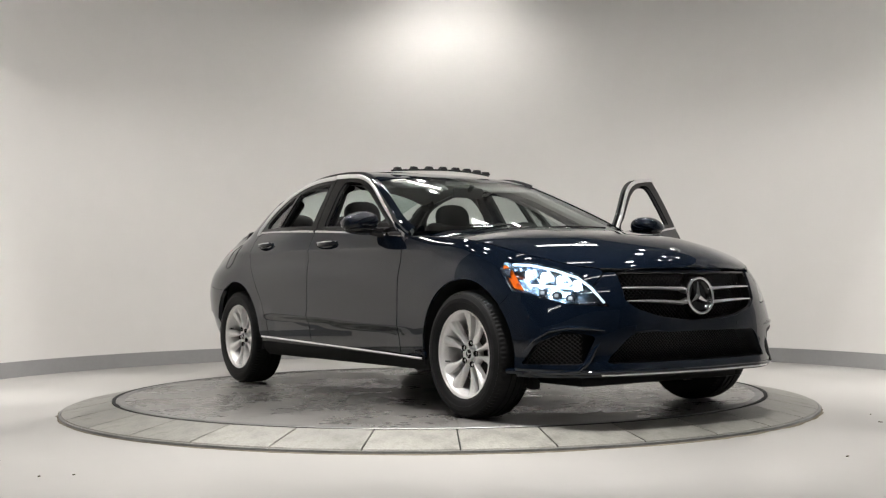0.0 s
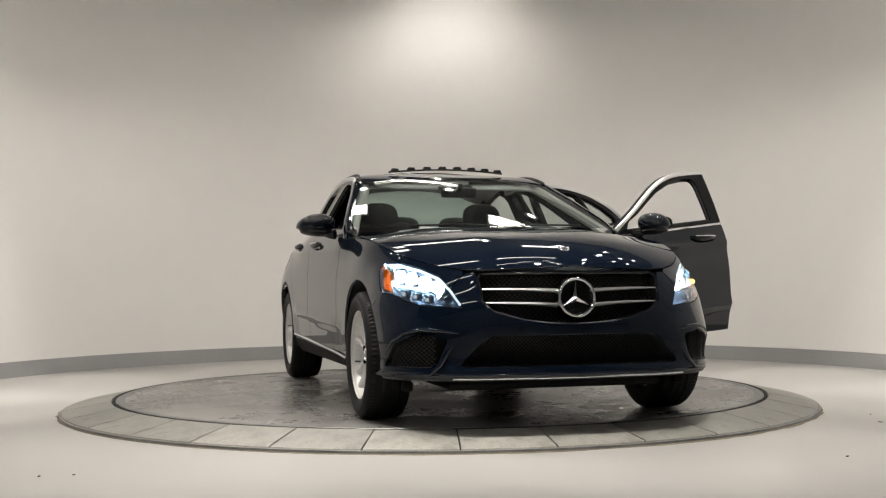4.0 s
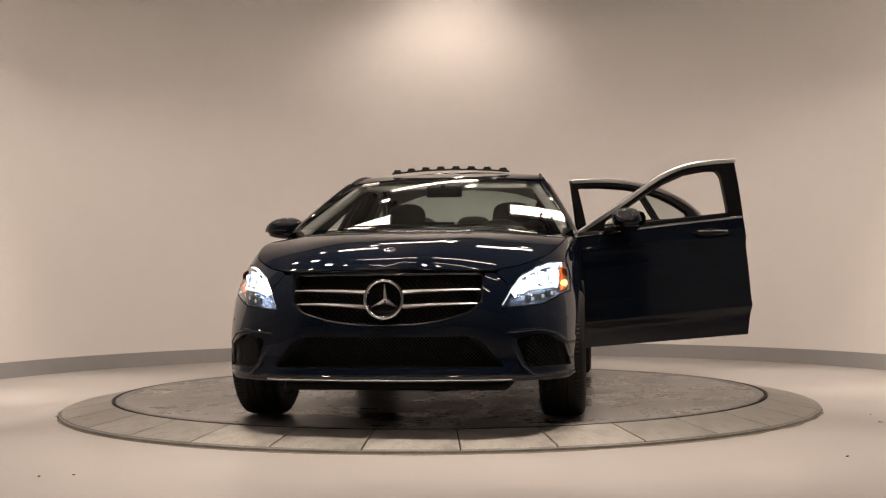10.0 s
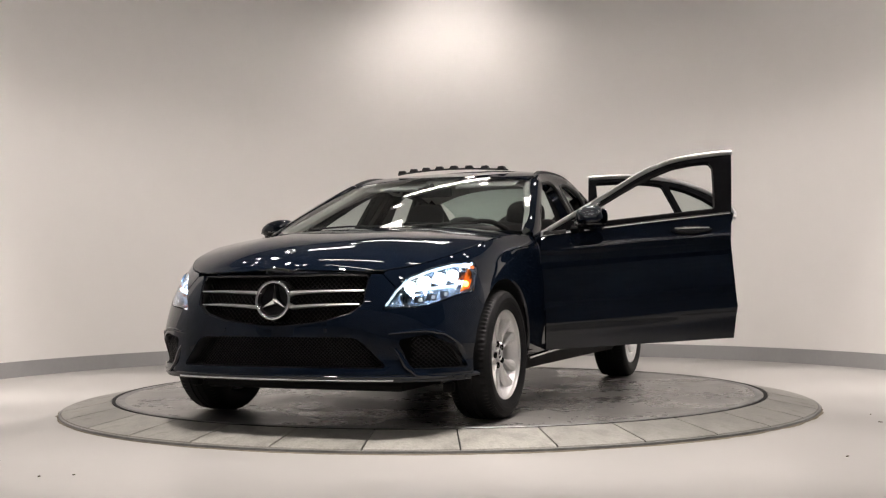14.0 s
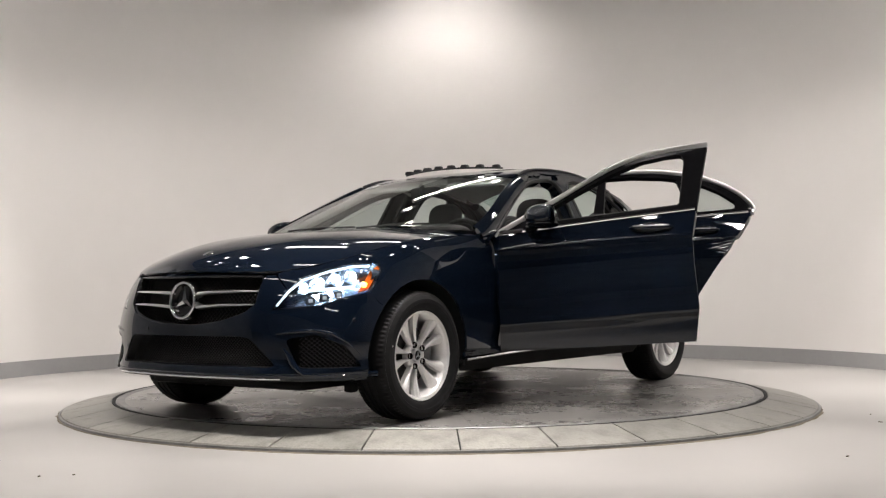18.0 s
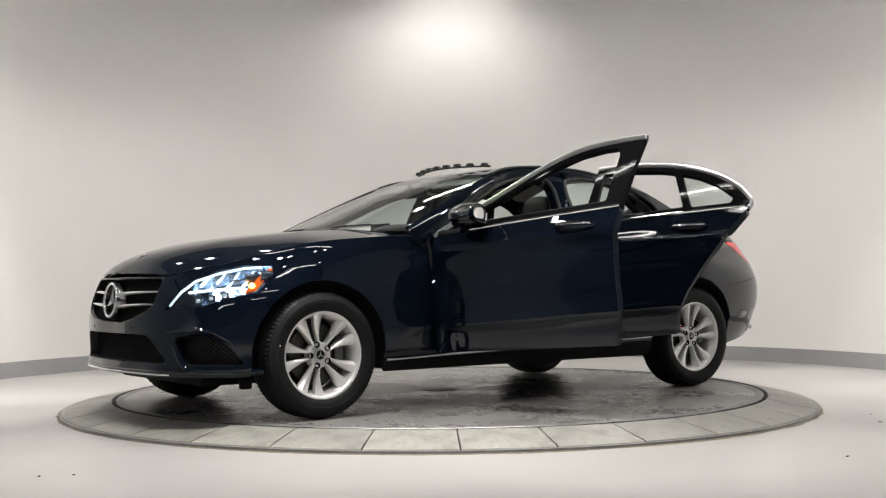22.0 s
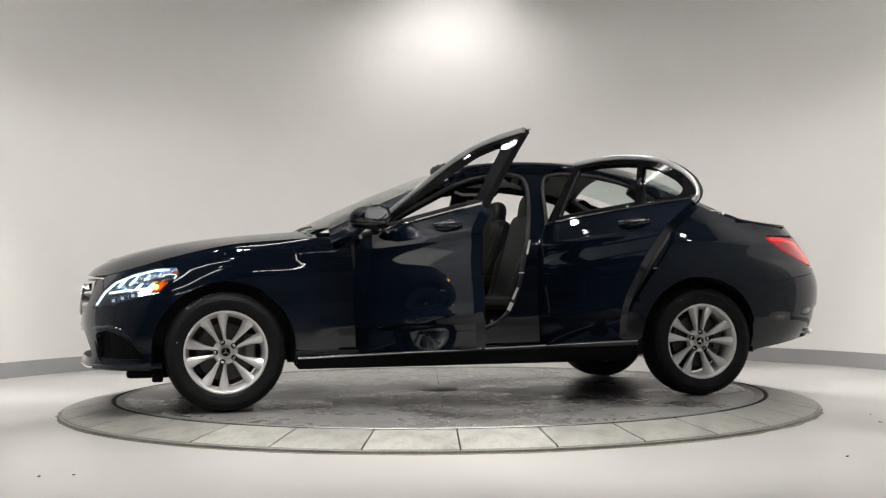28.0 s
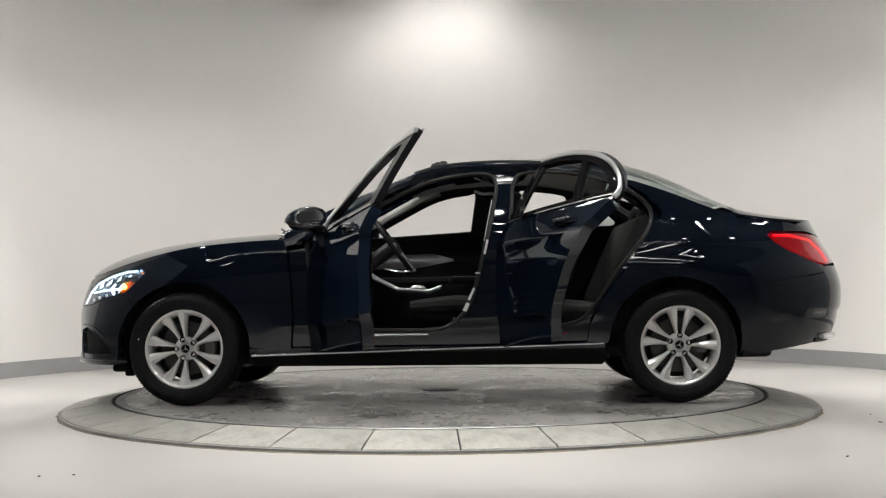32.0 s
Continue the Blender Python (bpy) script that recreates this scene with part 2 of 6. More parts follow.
def tube(points, radius, n=10, closed=False, flat=1.0, up=(0, 0, 1)):
    """A rounded bar along a line of points. flat squeezes it across 'up'."""
    bm = bmesh.new()
    pts = [Vector(p) for p in points]
    rings = []
    N = len(pts)
    for i, p in enumerate(pts):
        a = pts[(i - 1) % N] if (closed or i > 0) else p
        b = pts[(i + 1) % N] if (closed or i < N - 1) else p
        t = (b - a).normalized()
        s = t.cross(Vector(up))
        s = s.normalized() if s.length > 1e-6 else Vector((1, 0, 0))
        u = s.cross(t).normalized()
        r = radius[i] if isinstance(radius, (list, tuple)) else radius
        rings.append([bm.verts.new(p + (s * math.cos(2 * math.pi * k / n) * flat + u * math.sin(2 * math.pi * k / n)) * r) for k in range(n)])
    for i in range(N if closed else N - 1):
        A, B = rings[i], rings[(i + 1) % N]
        for k in range(n):
            bm.faces.new((A[k], A[(k + 1) % n], B[(k + 1) % n], B[k]))
    if not closed:
        bm.faces.new(rings[0][::-1])
        bm.faces.new(rings[-1])
    return bm


def join(*bms):
    out = bms[0]
    for b in bms[1:]:
        me = bpy.data.meshes.new("tmp")
        b.to_mesh(me)
        b.free()
        out.from_mesh(me)
        bpy.data.meshes.remove(me)
    return out


def hermite(xs, ys):
    """A smooth curve through knots (monotone cubic)."""
    if xs[0] > xs[-1]:
        xs, ys = xs[::-1], ys[::-1]
    xs, ys = [float(v) for v in xs], [float(v) for v in ys]
    n = len(xs)
    h = [xs[i + 1] - xs[i] for i in range(n - 1)]
    dl = [(ys[i + 1] - ys[i]) / h[i] for i in range(n - 1)]
    m = [0.0] * n
    m[0], m[-1] = dl[0], dl[-1]
    for i in range(1, n - 1):
        m[i] = (dl[i - 1] * h[i] + dl[i] * h[i - 1]) / (h[i] + h[i - 1])

    def f(x):
        if x <= xs[0]:
            return ys[0] + m[0] * (x - xs[0])
        if x >= xs[-1]:
            return ys[-1] + m[-1] * (x - xs[-1])
        i = 0
        while x > xs[i + 1]:
            i += 1
        t = (x - xs[i]) / h[i]
        t2, t3 = t * t, t * t * t
        return (2 * t3 - 3 * t2 + 1) * ys[i] + (t3 - 2 * t2 + t) * h[i] * m[i] + (-2 * t3 + 3 * t2) * ys[i + 1] + (t3 - t2) * h[i] * m[i + 1]
    return f


def smooth_loop(pts, step=0.03):
    """Points of a closed outline at even steps; straight between corners."""
    out = []
    n = len(pts)
    for i in range(n):
        a, b = pts[i], pts[(i + 1) % n]
        k = max(1, int(math.ceil(math.dist(a, b) / step)))
        for j in range(k):
            out.append((a[0] + (b[0] - a[0]) * j / k, a[1] + (b[1] - a[1]) * j / k))
    return out


def rounded(pts, r, seg=5):
    """A closed outline with its corners rounded; r may be one radius or one a corner."""
    out = []
    n = len(pts)
    for i in range(n):
        p, a, b = Vector(pts[i]), Vector(pts[i - 1]), Vector(pts[(i + 1) % n])
        rr = r[i] if isinstance(r, (list, tuple)) else r
        d1, d2 = (a - p), (b - p)
        rr = min(rr, d1.length * 0.48, d2.length * 0.48)
        if rr < 1e-4:
            out.append(tuple(p))
            continue
        q1, q2 = p + d1.normalized() * rr, p + d2.normalized() * rr
        for k in range(seg + 1):
            t = k / seg
            out.append(tuple(q1 * (1 - t) ** 2 + p * 2 * t * (1 - t) + q2 * t * t))
    return out


def inside(pt, poly):
    x, y = pt
    c = False
    j = len(poly) - 1
    for i in range(len(poly)):
        xi, yi = poly[i]
        xj, yj = poly[j]
        if (yi > y) != (yj > y) and x < (xj - xi) * (y - yi) / (yj - yi) + xi:
            c = not c
        j = i
    return c


def sheet(name, outer, surf, material, parent=None, holes=(), step=0.04, thick=0.012, label="", flip=False, mirror=False):
    """A body panel: the region inside an outline of a curved surface, with turned-in edges. surf maps (a, b) to a point."""
    from mathutils.geometry import delaunay_2d_cdt
    loops = [smooth_loop(outer, step)] + [smooth_loop(h, step) for h in holes]
    pts, edges = [], []
    for lp in loops:
        s = len(pts)
        pts += lp
        edges += [(s + i, s + (i + 1) % len(lp)) for i in range(len(lp))]
    nb = len(pts)
    xs, ys = [p[0] for p in loops[0]], [p[1] for p in loops[0]]
    arr = np.array(pts)
    gx = np.arange(min(xs) + step * 0.5, max(xs), step)
    gy = np.arange(min(ys) + step * 0.5, max(ys), step * 0.8)
    for j, y in enumerate(gy):
        for x in gx:
            q = (x + (0.5 * step if j % 2 else 0), y)
            if not inside(q, loops[0]) or any(inside(q, h) for h in loops[1:]):
                continue
            if np.min((arr[:nb, 0] - q[0]) ** 2 + (arr[:nb, 1] - q[1]) ** 2) < (0.45 * step) ** 2:
                continue
            pts.append(q)
    vs, es, fs, *_ = delaunay_2d_cdt([Vector(p) for p in pts], edges, [], 0, 1e-6)
    tri = []
    for f in fs:
        c = (sum(vs[i][0] for i in f) / 3, sum(vs[i][1] for i in f) / 3)
        if inside(c, loops[0]) and not any(inside(c, h) for h in loops[1:]):
            tri.append(tuple(f))
    e = 0.004
    P, N = [], []
    for v in vs:
        p = Vector(surf(v[0], v[1]))
        n = (Vector(surf(v[0] + e, v[1])) - Vector(surf(v[0] - e, v[1]))).cross(Vector(surf(v[0], v[1] + e)) - Vector(surf(v[0], v[1] - e)))
        n = n.normalized() if n.length > 1e-12 else Vector((0, 0, 1))
        P.append(p)
        N.append(-n if flip else n)
    if flip:
        tri = [t[::-1] for t in tri]
    # turned-in rim along open edges
    cnt = {}
    for t in tri:
        for a, b in ((t[0], t[1]), (t[1], t[2]), (t[2], t[0])):
            cnt[(a, b)] = cnt.get((a, b), 0) + 1
    rim = [(a, b) for (a, b) in cnt if (b, a) not in cnt]
    faces = list(tri)
    if thick:
        new_id = {}

        def dup(i, depth, key):
            if (i, key) not in new_id:
                new_id[(i, key)] = len(P)
                P.append(P[i] - N[i] * depth)
                N.append(N[i])
            return new_id[(i, key)]
        side = {}
        for a, b in rim:
            d = (P[b] - P[a]).cross(N[a]).normalized()
            for i in (a, b):
                side[i] = side.get(i, Vector()) + d
        for a, b in rim:
            q = [dup(a, 0, 1), dup(b, 0, 1), dup(b, thick, 2), dup(a, thick, 2)]
            for k, i in zip(q, (a, b, b, a)):
                N[k] = (side[i].normalized() + N[i] * 0.4).normalized()
            faces.append((q[0], q[3], q[2], q[1]))
    if mirror:
        P = [Vector((p[0], -p[1], p[2])) for p in P]
        N = [Vector((n[0], -n[1], n[2])) for n in N]
        faces = [f[::-1] for f in faces]
    return mesh_ob(name, P, faces, material, parent, label, True, N)

# ---- the booth ----
WALL_END, HALL = -0.3, -4.4         # the white wall stops; unseen grey side walls, added for reflections, lead on to a darker hall


def wall_line(r, n=72):
    pts = [(WALL_X - r, WALL_END)]
    for i in range(n + 1):
        a = math.pi - math.pi * i / n
        pts.append((WALL_X + r * math.cos(a), WALL_Y + r * math.sin(a)))
    pts.append((WALL_X + r, WALL_END))
    return pts


def strip_wall(name, r0, r1, z0, z1, material, label):
    a, b = wall_line(r0), wall_line(r1)
    n = len(a)
    V = [(*p, z0) for p in a] + [(*p, z1) for p in a] + [(*p, z0) for p in b] + [(*p, z1) for p in b]
    F = []
    for i in range(n - 1):
        F += [(i, i + n, i + 1 + n, i + 1), (i + 2 * n, i + 1 + 2 * n, i + 1 + 3 * n, i + 3 * n), (i + n, i + 3 * n, i + 1 + 3 * n, i + 1 + n),
              (i, i + 1, i + 1 + 2 * n, i + 2 * n)]
    me_ob = mesh_ob(name, V, F, material)
    me_ob.data.set_sharp_from_angle(angle=radians(40))
    return tagged(me_ob, label, "wall", kind="structure")


strip_wall("wall_curved", WALL_R, WALL_R + 0.12, FLOOR, CEIL, M_WALL, "smooth curved off-white painted booth wall")
tagged(strip_wall("baseboard", WALL_R - 0.014, WALL_R - 0.003, FLOOR, FLOOR + 0.135, M_BASE, "plain grey baseboard strip along the curved wall"), category="baseboard")
ob = part("floor", box((16, 26, 0.1), pose(0, -2, FLOOR - 0.05)), M_FLOOR, smooth=False)
tagged(ob, "pale sealed concrete floor with faint stains", "floor", kind="structure")
ob = part("ceiling", box((16, 26, 0.1), pose(0, -2, CEIL + 0.05)), M_CEIL, smooth=False)
tagged(ob, "plain dark grey booth ceiling", "ceiling", kind="structure")
H = CEIL - FLOOR
# walls out of view, added for what the car's paint reflects
for nm, sz_, at in (("wall_front", (15.9, 0.12, H), (0, -11.9)), ("wall_west", (0.12, 7.4, H), (-7.9, -8.14)), ("wall_east", (0.12, 7.4, H), (7.9, -8.14)),
                    ("wall_return_west", (3.72, 0.12, H), (-5.98, HALL)), ("wall_return_east", (3.72, 0.12, H), (6.02, HALL)),
                    ("wall_side_west", (0.12, WALL_END - HALL + 0.06, H), (WALL_X - WALL_R - 0.07, (WALL_END + HALL) / 2 - 0.03)), ("wall_side_east", (0.12, WALL_END - HALL + 0.06, H), (WALL_X + WALL_R + 0.07, (WALL_END + HALL) / 2 - 0.03))):
    ob = part(nm, box(sz_, pose(at[0], at[1], (CEIL + FLOOR) / 2)), M_DARK, smooth=False)
    tagged(ob, "plain grey wall out of view, added for reflections in the car", "wall", kind="structure")

for sx, sy, sz in SPOTS + RIMS + FRONTS + [WASHER] + GLOWS:
    d = tagged(empty("ceiling_downlight", pose(sx, sy, CEIL)), "round white recessed ceiling downlight, switched on", "ceiling light", "ceiling downlights")
    part("trim_ring", lathe([(0.056, 0.0), (0.105, 0.0), (0.100, -0.05), (0.085, -0.055), (0.07, -0.05), (0.056, -0.01)], 28), M_WHITE, d)
    part("diffuser", lathe([(0.0, -0.004), (0.054, -0.004), (0.054, -0.010), (0.0, -0.010)], 28), M_SPOT, d)
for tx, ty, tz, tl, ta in TUBES:
    d = tagged(empty("tube_fixture", pose(tx, ty, tz, 0, 0, ta)), "long white ceiling tube light, switched on", "ceiling light", "ceiling tube lights")
    part("housing", box((tl + 0.06, 0.12, 0.06), pose(0, 0, 0.075), 0.008), M_WHITE, d)
    for q in (-1, 1):
        part("hanger", box((0.02, 0.02, CEIL - tz - 0.10), pose(q * tl * 0.38, 0, (CEIL - tz) / 2 + 0.05)), M_SATIN, d)
        part("side_board", box((tl + 0.06, 0.006, 0.10 if ty > -3 else 0.04), pose(0, q * 0.075, 0.022 if ty > -3 else 0.06), 0.002), M_WHITE, d)
        part("end_cap", box((0.03, 0.06, 0.08), pose(q * (tl / 2 + 0.012), 0, 0.012), 0.006), M_WHITE, d)
    part("light_tube", tube([(-tl / 2, 0, 0), (tl / 2, 0, 0)], 0.013, 10), M_TUBE, d)

for tx, ty, ta in PANELS:
    d = tagged(empty("panel_light", pose(tx, ty, CEIL, 0, 0, ta)), "slim white rectangular ceiling light panel, switched on", "ceiling light", "ceiling light panels")
    part("panel_frame", join(*[box(s_, pose(x_, y_, -0.03), 0.004) for s_, x_, y_ in (((0.80, 0.02, 0.06), 0, 0.175), ((0.80, 0.02, 0.06), 0, -0.175), ((0.02, 0.33, 0.06), 0.39, 0), ((0.02, 0.33, 0.06), -0.39, 0))]), M_WHITE, d)
    part("diffuser", box((0.76, 0.33, 0.01), pose(0, 0, -0.045)), M_PANEL, d)

# ---- the platform: a fixed ring of ramp plates round a turning deck ----
R_OUT, R_IN, R_DECK = 2.352, 2.062, 2.035
ring = tagged(empty("platform_ring", pose(0, 0, 0)), "worn grey steel ring of sloping plates round the deck", "turntable ring")
NSEG = 33


def ring_plate():
    """One plate, centred on +x: it slopes from the deck's height down to a thin rim."""
    bm = bmesh.new()
    da = 2 * math.pi / NSEG
    gap = 0.0042
    sec = [(R_IN, -0.004), (R_IN + 0.006, 0.0), (R_OUT - 0.012, -0.050), (R_OUT - 0.004, -0.054), (R_OUT, -0.062)]
    rows = []
    for k in range(5):
        row = []
        for r, z in sec:
            a = (-da / 2 + gap / r) + (da - 2 * gap / r) * k / 4
            row.append(bm.verts.new((r * math.cos(a), r * math.sin(a), z)))
        for r, z in ((R_OUT, -0.072), (R_IN, -0.03)):
            a = (-da / 2 + gap / r) + (da - 2 * gap / r) * k / 4
            row.append(bm.verts.new((r * math.cos(a), r * math.sin(a), z)))
        rows.append(row)
    for A, B in zip(rows, rows[1:]):
        for i in range(len(A)):
            j = (i + 1) % len(A)
            bm.faces.new((A[i], A[j], B[j], B[i]))
    bm.faces.new(rows[0][::-1])
    bm.faces.new(rows[-1])
    return bm


first = part("plate", ring_plate(), M_RING, ring, angle=25)
first.matrix_basis = pose(0, 0, 0, 0, 0, -87.81 + 180 / NSEG)
for i in range(1, NSEG):
    o = new("plate", first.data)
    o.parent = ring
    o.matrix_basis = pose(0, 0, 0, 0, 0, -87.81 + 180 / NSEG + 360 / NSEG * i)
part("bed", lathe([(R_IN - 0.035, -0.012), (R_IN + 0.02, -0.013), (R_OUT - 0.02, -0.061), (R_OUT - 0.004, -0.073), (R_IN - 0.035, -0.073)], 96), M_GAP, ring, "dark bed under the plates")
part("inner_rim", lathe([(R_DECK + 0.008, -0.02), (R_DECK + 0.008, 0.001), (R_IN - 0.003, 0.003), (R_IN - 0.003, -0.02)], 128), M_GAP, ring, "black inner gap seal")
part("outer_rim", lathe([(R_OUT + 0.002, -0.074), (R_OUT + 0.002, -0.058), (R_OUT + 0.012, -0.06), (R_OUT + 0.014, -0.074)], 128), M_EDGE, ring, "bare steel outer rim")

deck = tagged(empty("turntable_deck", pose(0, 0, 0)), "round grey turning deck of bolted steel plates with scuffs", "turntable")
CUTS = tuple(5 + 36 * k for k in range(10))
for i, c in enumerate(CUTS):
    n = 12
    a0, a1 = c, c + 36
    bm = bmesh.new()
    e = 0.0045
    outer, mid = [], []
    for k in range(n + 1):
        a = radians(a0 + (a1 - a0) * k / n)
        outer.append((R_DECK * math.cos(a), R_DECK * math.sin(a)))
    ca, sa = math.cos(radians((a0 + a1) / 2)), math.sin(radians((a0 + a1) / 2))
    top = [bm.verts.new((x * 0.999 + ca * e, y * 0.999 + sa * e, 0.0)) for x, y in outer]
    low = [bm.verts.new((x * 0.999 + ca * e, y * 0.999 + sa * e, -0.03)) for x, y in outer]
    c0, c1 = bm.verts.new((ca * e, sa * e, 0.0)), bm.verts.new((ca * e, sa * e, -0.03))
    for k in range(n):
        bm.faces.new((c0, top[k], top[k + 1]))
        bm.faces.new((top[k], low[k], low[k + 1], top[k + 1]))
    bm.faces.new((c0, c1, low[0], top[0]))
    bm.faces.new((c0, top[-1], low[-1], c1))
    part("deck_plate", bm, M_DISC, deck, smooth=False)
part("deck_base", lathe([(0, -0.02), (R_DECK + 0.004, -0.02), (R_DECK + 0.004, -0.07), (0, -0.07)], 96), M_GAP, deck, "dark base under the deck plates")
part("edge_band", lathe([(R_DECK - 0.05, 0.0005), (R_DECK - 0.045, 0.003), (R_DECK - 0.004, 0.003), (R_DECK - 0.001, 0.0)], 128), M_EDGE, deck, "worn steel edge band")
part("centre_cover", lathe([(0, 0.004), (0.10, 0.004), (0.115, 0.003), (0.12, 0.0)], 40), M_EDGE, deck, "round steel centre cover")


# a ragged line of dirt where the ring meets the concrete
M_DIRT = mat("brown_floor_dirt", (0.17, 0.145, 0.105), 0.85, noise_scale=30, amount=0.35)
_rng = random.Random(5)
_n = 720
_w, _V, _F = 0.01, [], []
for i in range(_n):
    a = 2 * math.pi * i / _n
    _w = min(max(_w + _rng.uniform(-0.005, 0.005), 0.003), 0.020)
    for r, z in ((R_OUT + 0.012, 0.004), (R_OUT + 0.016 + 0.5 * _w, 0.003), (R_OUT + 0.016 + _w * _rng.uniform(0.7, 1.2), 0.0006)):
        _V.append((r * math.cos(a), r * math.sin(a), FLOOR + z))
for i in range(_n):
    for k in range(2):
        _F.append((3 * i + k, 3 * i + k + 1, 3 * ((i + 1) % _n) + k + 1, 3 * ((i + 1) % _n) + k))
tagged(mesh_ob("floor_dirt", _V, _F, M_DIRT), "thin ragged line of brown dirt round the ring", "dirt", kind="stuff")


# scraps and marks on the booth floor
def scrap(x, y, size, turn, material, label, name="debris"):
    bm = bmesh.new()
    k = 7
    rng = random.Random(int(abs(x * 100) + abs(y * 10)))
    top_ = [bm.verts.new((size * math.cos(2 * math.pi * i / k) * rng.uniform(0.6, 1.2), 0.45 * size * math.sin(2 * math.pi * i / k) * rng.uniform(0.6, 1.2), 0.0035 + 0.002 * rng.random())) for i in range(k)]
    low_ = [bm.verts.new((v.co.x * 0.96, v.co.y * 0.96, 0.0005)) for v in top_]
    bm.faces.new(top_)
    bm.faces.new(low_[::-1])
    for i in range(k):
        bm.faces.new((top_[i], low_[i], low_[(i + 1) % k], top_[(i + 1) % k]))
    ob = part(name, bm, material, smooth=False)
    ob.matrix_basis = pose(x, y, FLOOR, 0, 0, turn)
    return tagged(ob, label, "debris", "floor debris")


M_LEAF = mat("dry_leaf", (0.10, 0.085, 0.05), 0.8, noise_scale=40, amount=0.3)
for (x, y, sz_, tn) in ((1.76, -2.54, 0.016, 25), (-1.62, -2.86, 0.012, 70), (-1.49, -2.83, 0.008, 10), (2.36, -1.35, 0.022, 140), (2.44, -1.0, 0.014, 80), (-1.95, -2.42, 0.008, 30), (2.02, -2.36, 0.007, 0)):
    scrap(x, y, sz_ * 0.65, tn, M_LEAF, "small dry brown scrap on the concrete floor")

# ---- the car's surfaces; car space: x forward, y to its left, z up, origin midway between the axles ----
car = tagged(empty("car", pose(0, 0, 0)), "dark navy sedan, driver-side doors open, headlamps lit, on a turntable", "car")
XF, XR, HALF = 2.285, -2.488, 0.905


def _outline():
    pts = []
    n = 90
    for i in range(n + 1):          # nose
        f = math.pi / 2 * i / n
        y = HALF * math.sin(f) ** (2 / 2.5)
        pts.append((1.2 + (XF - 1.2) * math.cos(f) ** (2 / 2.5), y))
    for i in range(1, 60):
        pts.append((1.2 - 2.45 * i / 60, HALF))
    for i in range(n + 1):          # tail
        f = math.pi / 2 * (1 - i / n)
        pts.append((-1.25 + (XR + 1.25) * math.cos(f) ** (2 / 2.8), HALF * math.sin(f) ** (2 / 2.8)))
    return pts


_pl = np.array(_outline())
_cum = np.concatenate([[0], np.cumsum(np.hypot(*np.diff(_pl, axis=0).T))])
UMAX = float(_cum[-1])
_uu = np.linspace(0, UMAX, 700)
_px, _py = np.interp(_uu, _cum, _pl[:, 0]), np.interp(_uu, _cum, _pl[:, 1])
_ker = np.ones(9) / 9
_sx = np.convolve(np.concatenate([_px[8:0:-1], _px, _px[-2:-10:-1]]), _ker, "same")[8:-8]
_sy = np.convolve(np.concatenate([-_py[8:0:-1], _py, -_py[-2:-10:-1]]), _ker, "same")[8:-8]
_tx, _ty = np.gradient(_sx), np.gradient(_sy)
_ln = np.hypot(_tx, _ty)
_nx, _ny = (_ty / _ln).tolist(), (-_tx / _ln).tolist()
_PX, _PY = _sx.tolist(), _sy.tolist()
_DU = UMAX / 699


def plan(u):
    k = min(max(u / _DU, 0), 698.999)
    i = int(k)
    t = k - i
    return (_PX[i] + (_PX[i + 1] - _PX[i]) * t, _PY[i] + (_PY[i + 1] - _PY[i]) * t, _nx[i] + (_nx[i + 1] - _nx[i]) * t, _ny[i] + (_ny[i + 1] - _ny[i]) * t)


def u_of_x(x):
    return float(np.interp(-x, -_sx, _uu))


def u_of_y(y):
    return math.copysign(float(np.interp(abs(y), _sy[:300], _uu[:300])), y)


def u_rear(y):
    return float(np.interp(y, _sy[:-300:-1], _uu[:-300:-1]))


ZL = (0.18, 0.25, 0.32, 0.42, 0.55, 0.66, 0.76, 0.84, 0.90, 0.95, 1.00, 1.06)
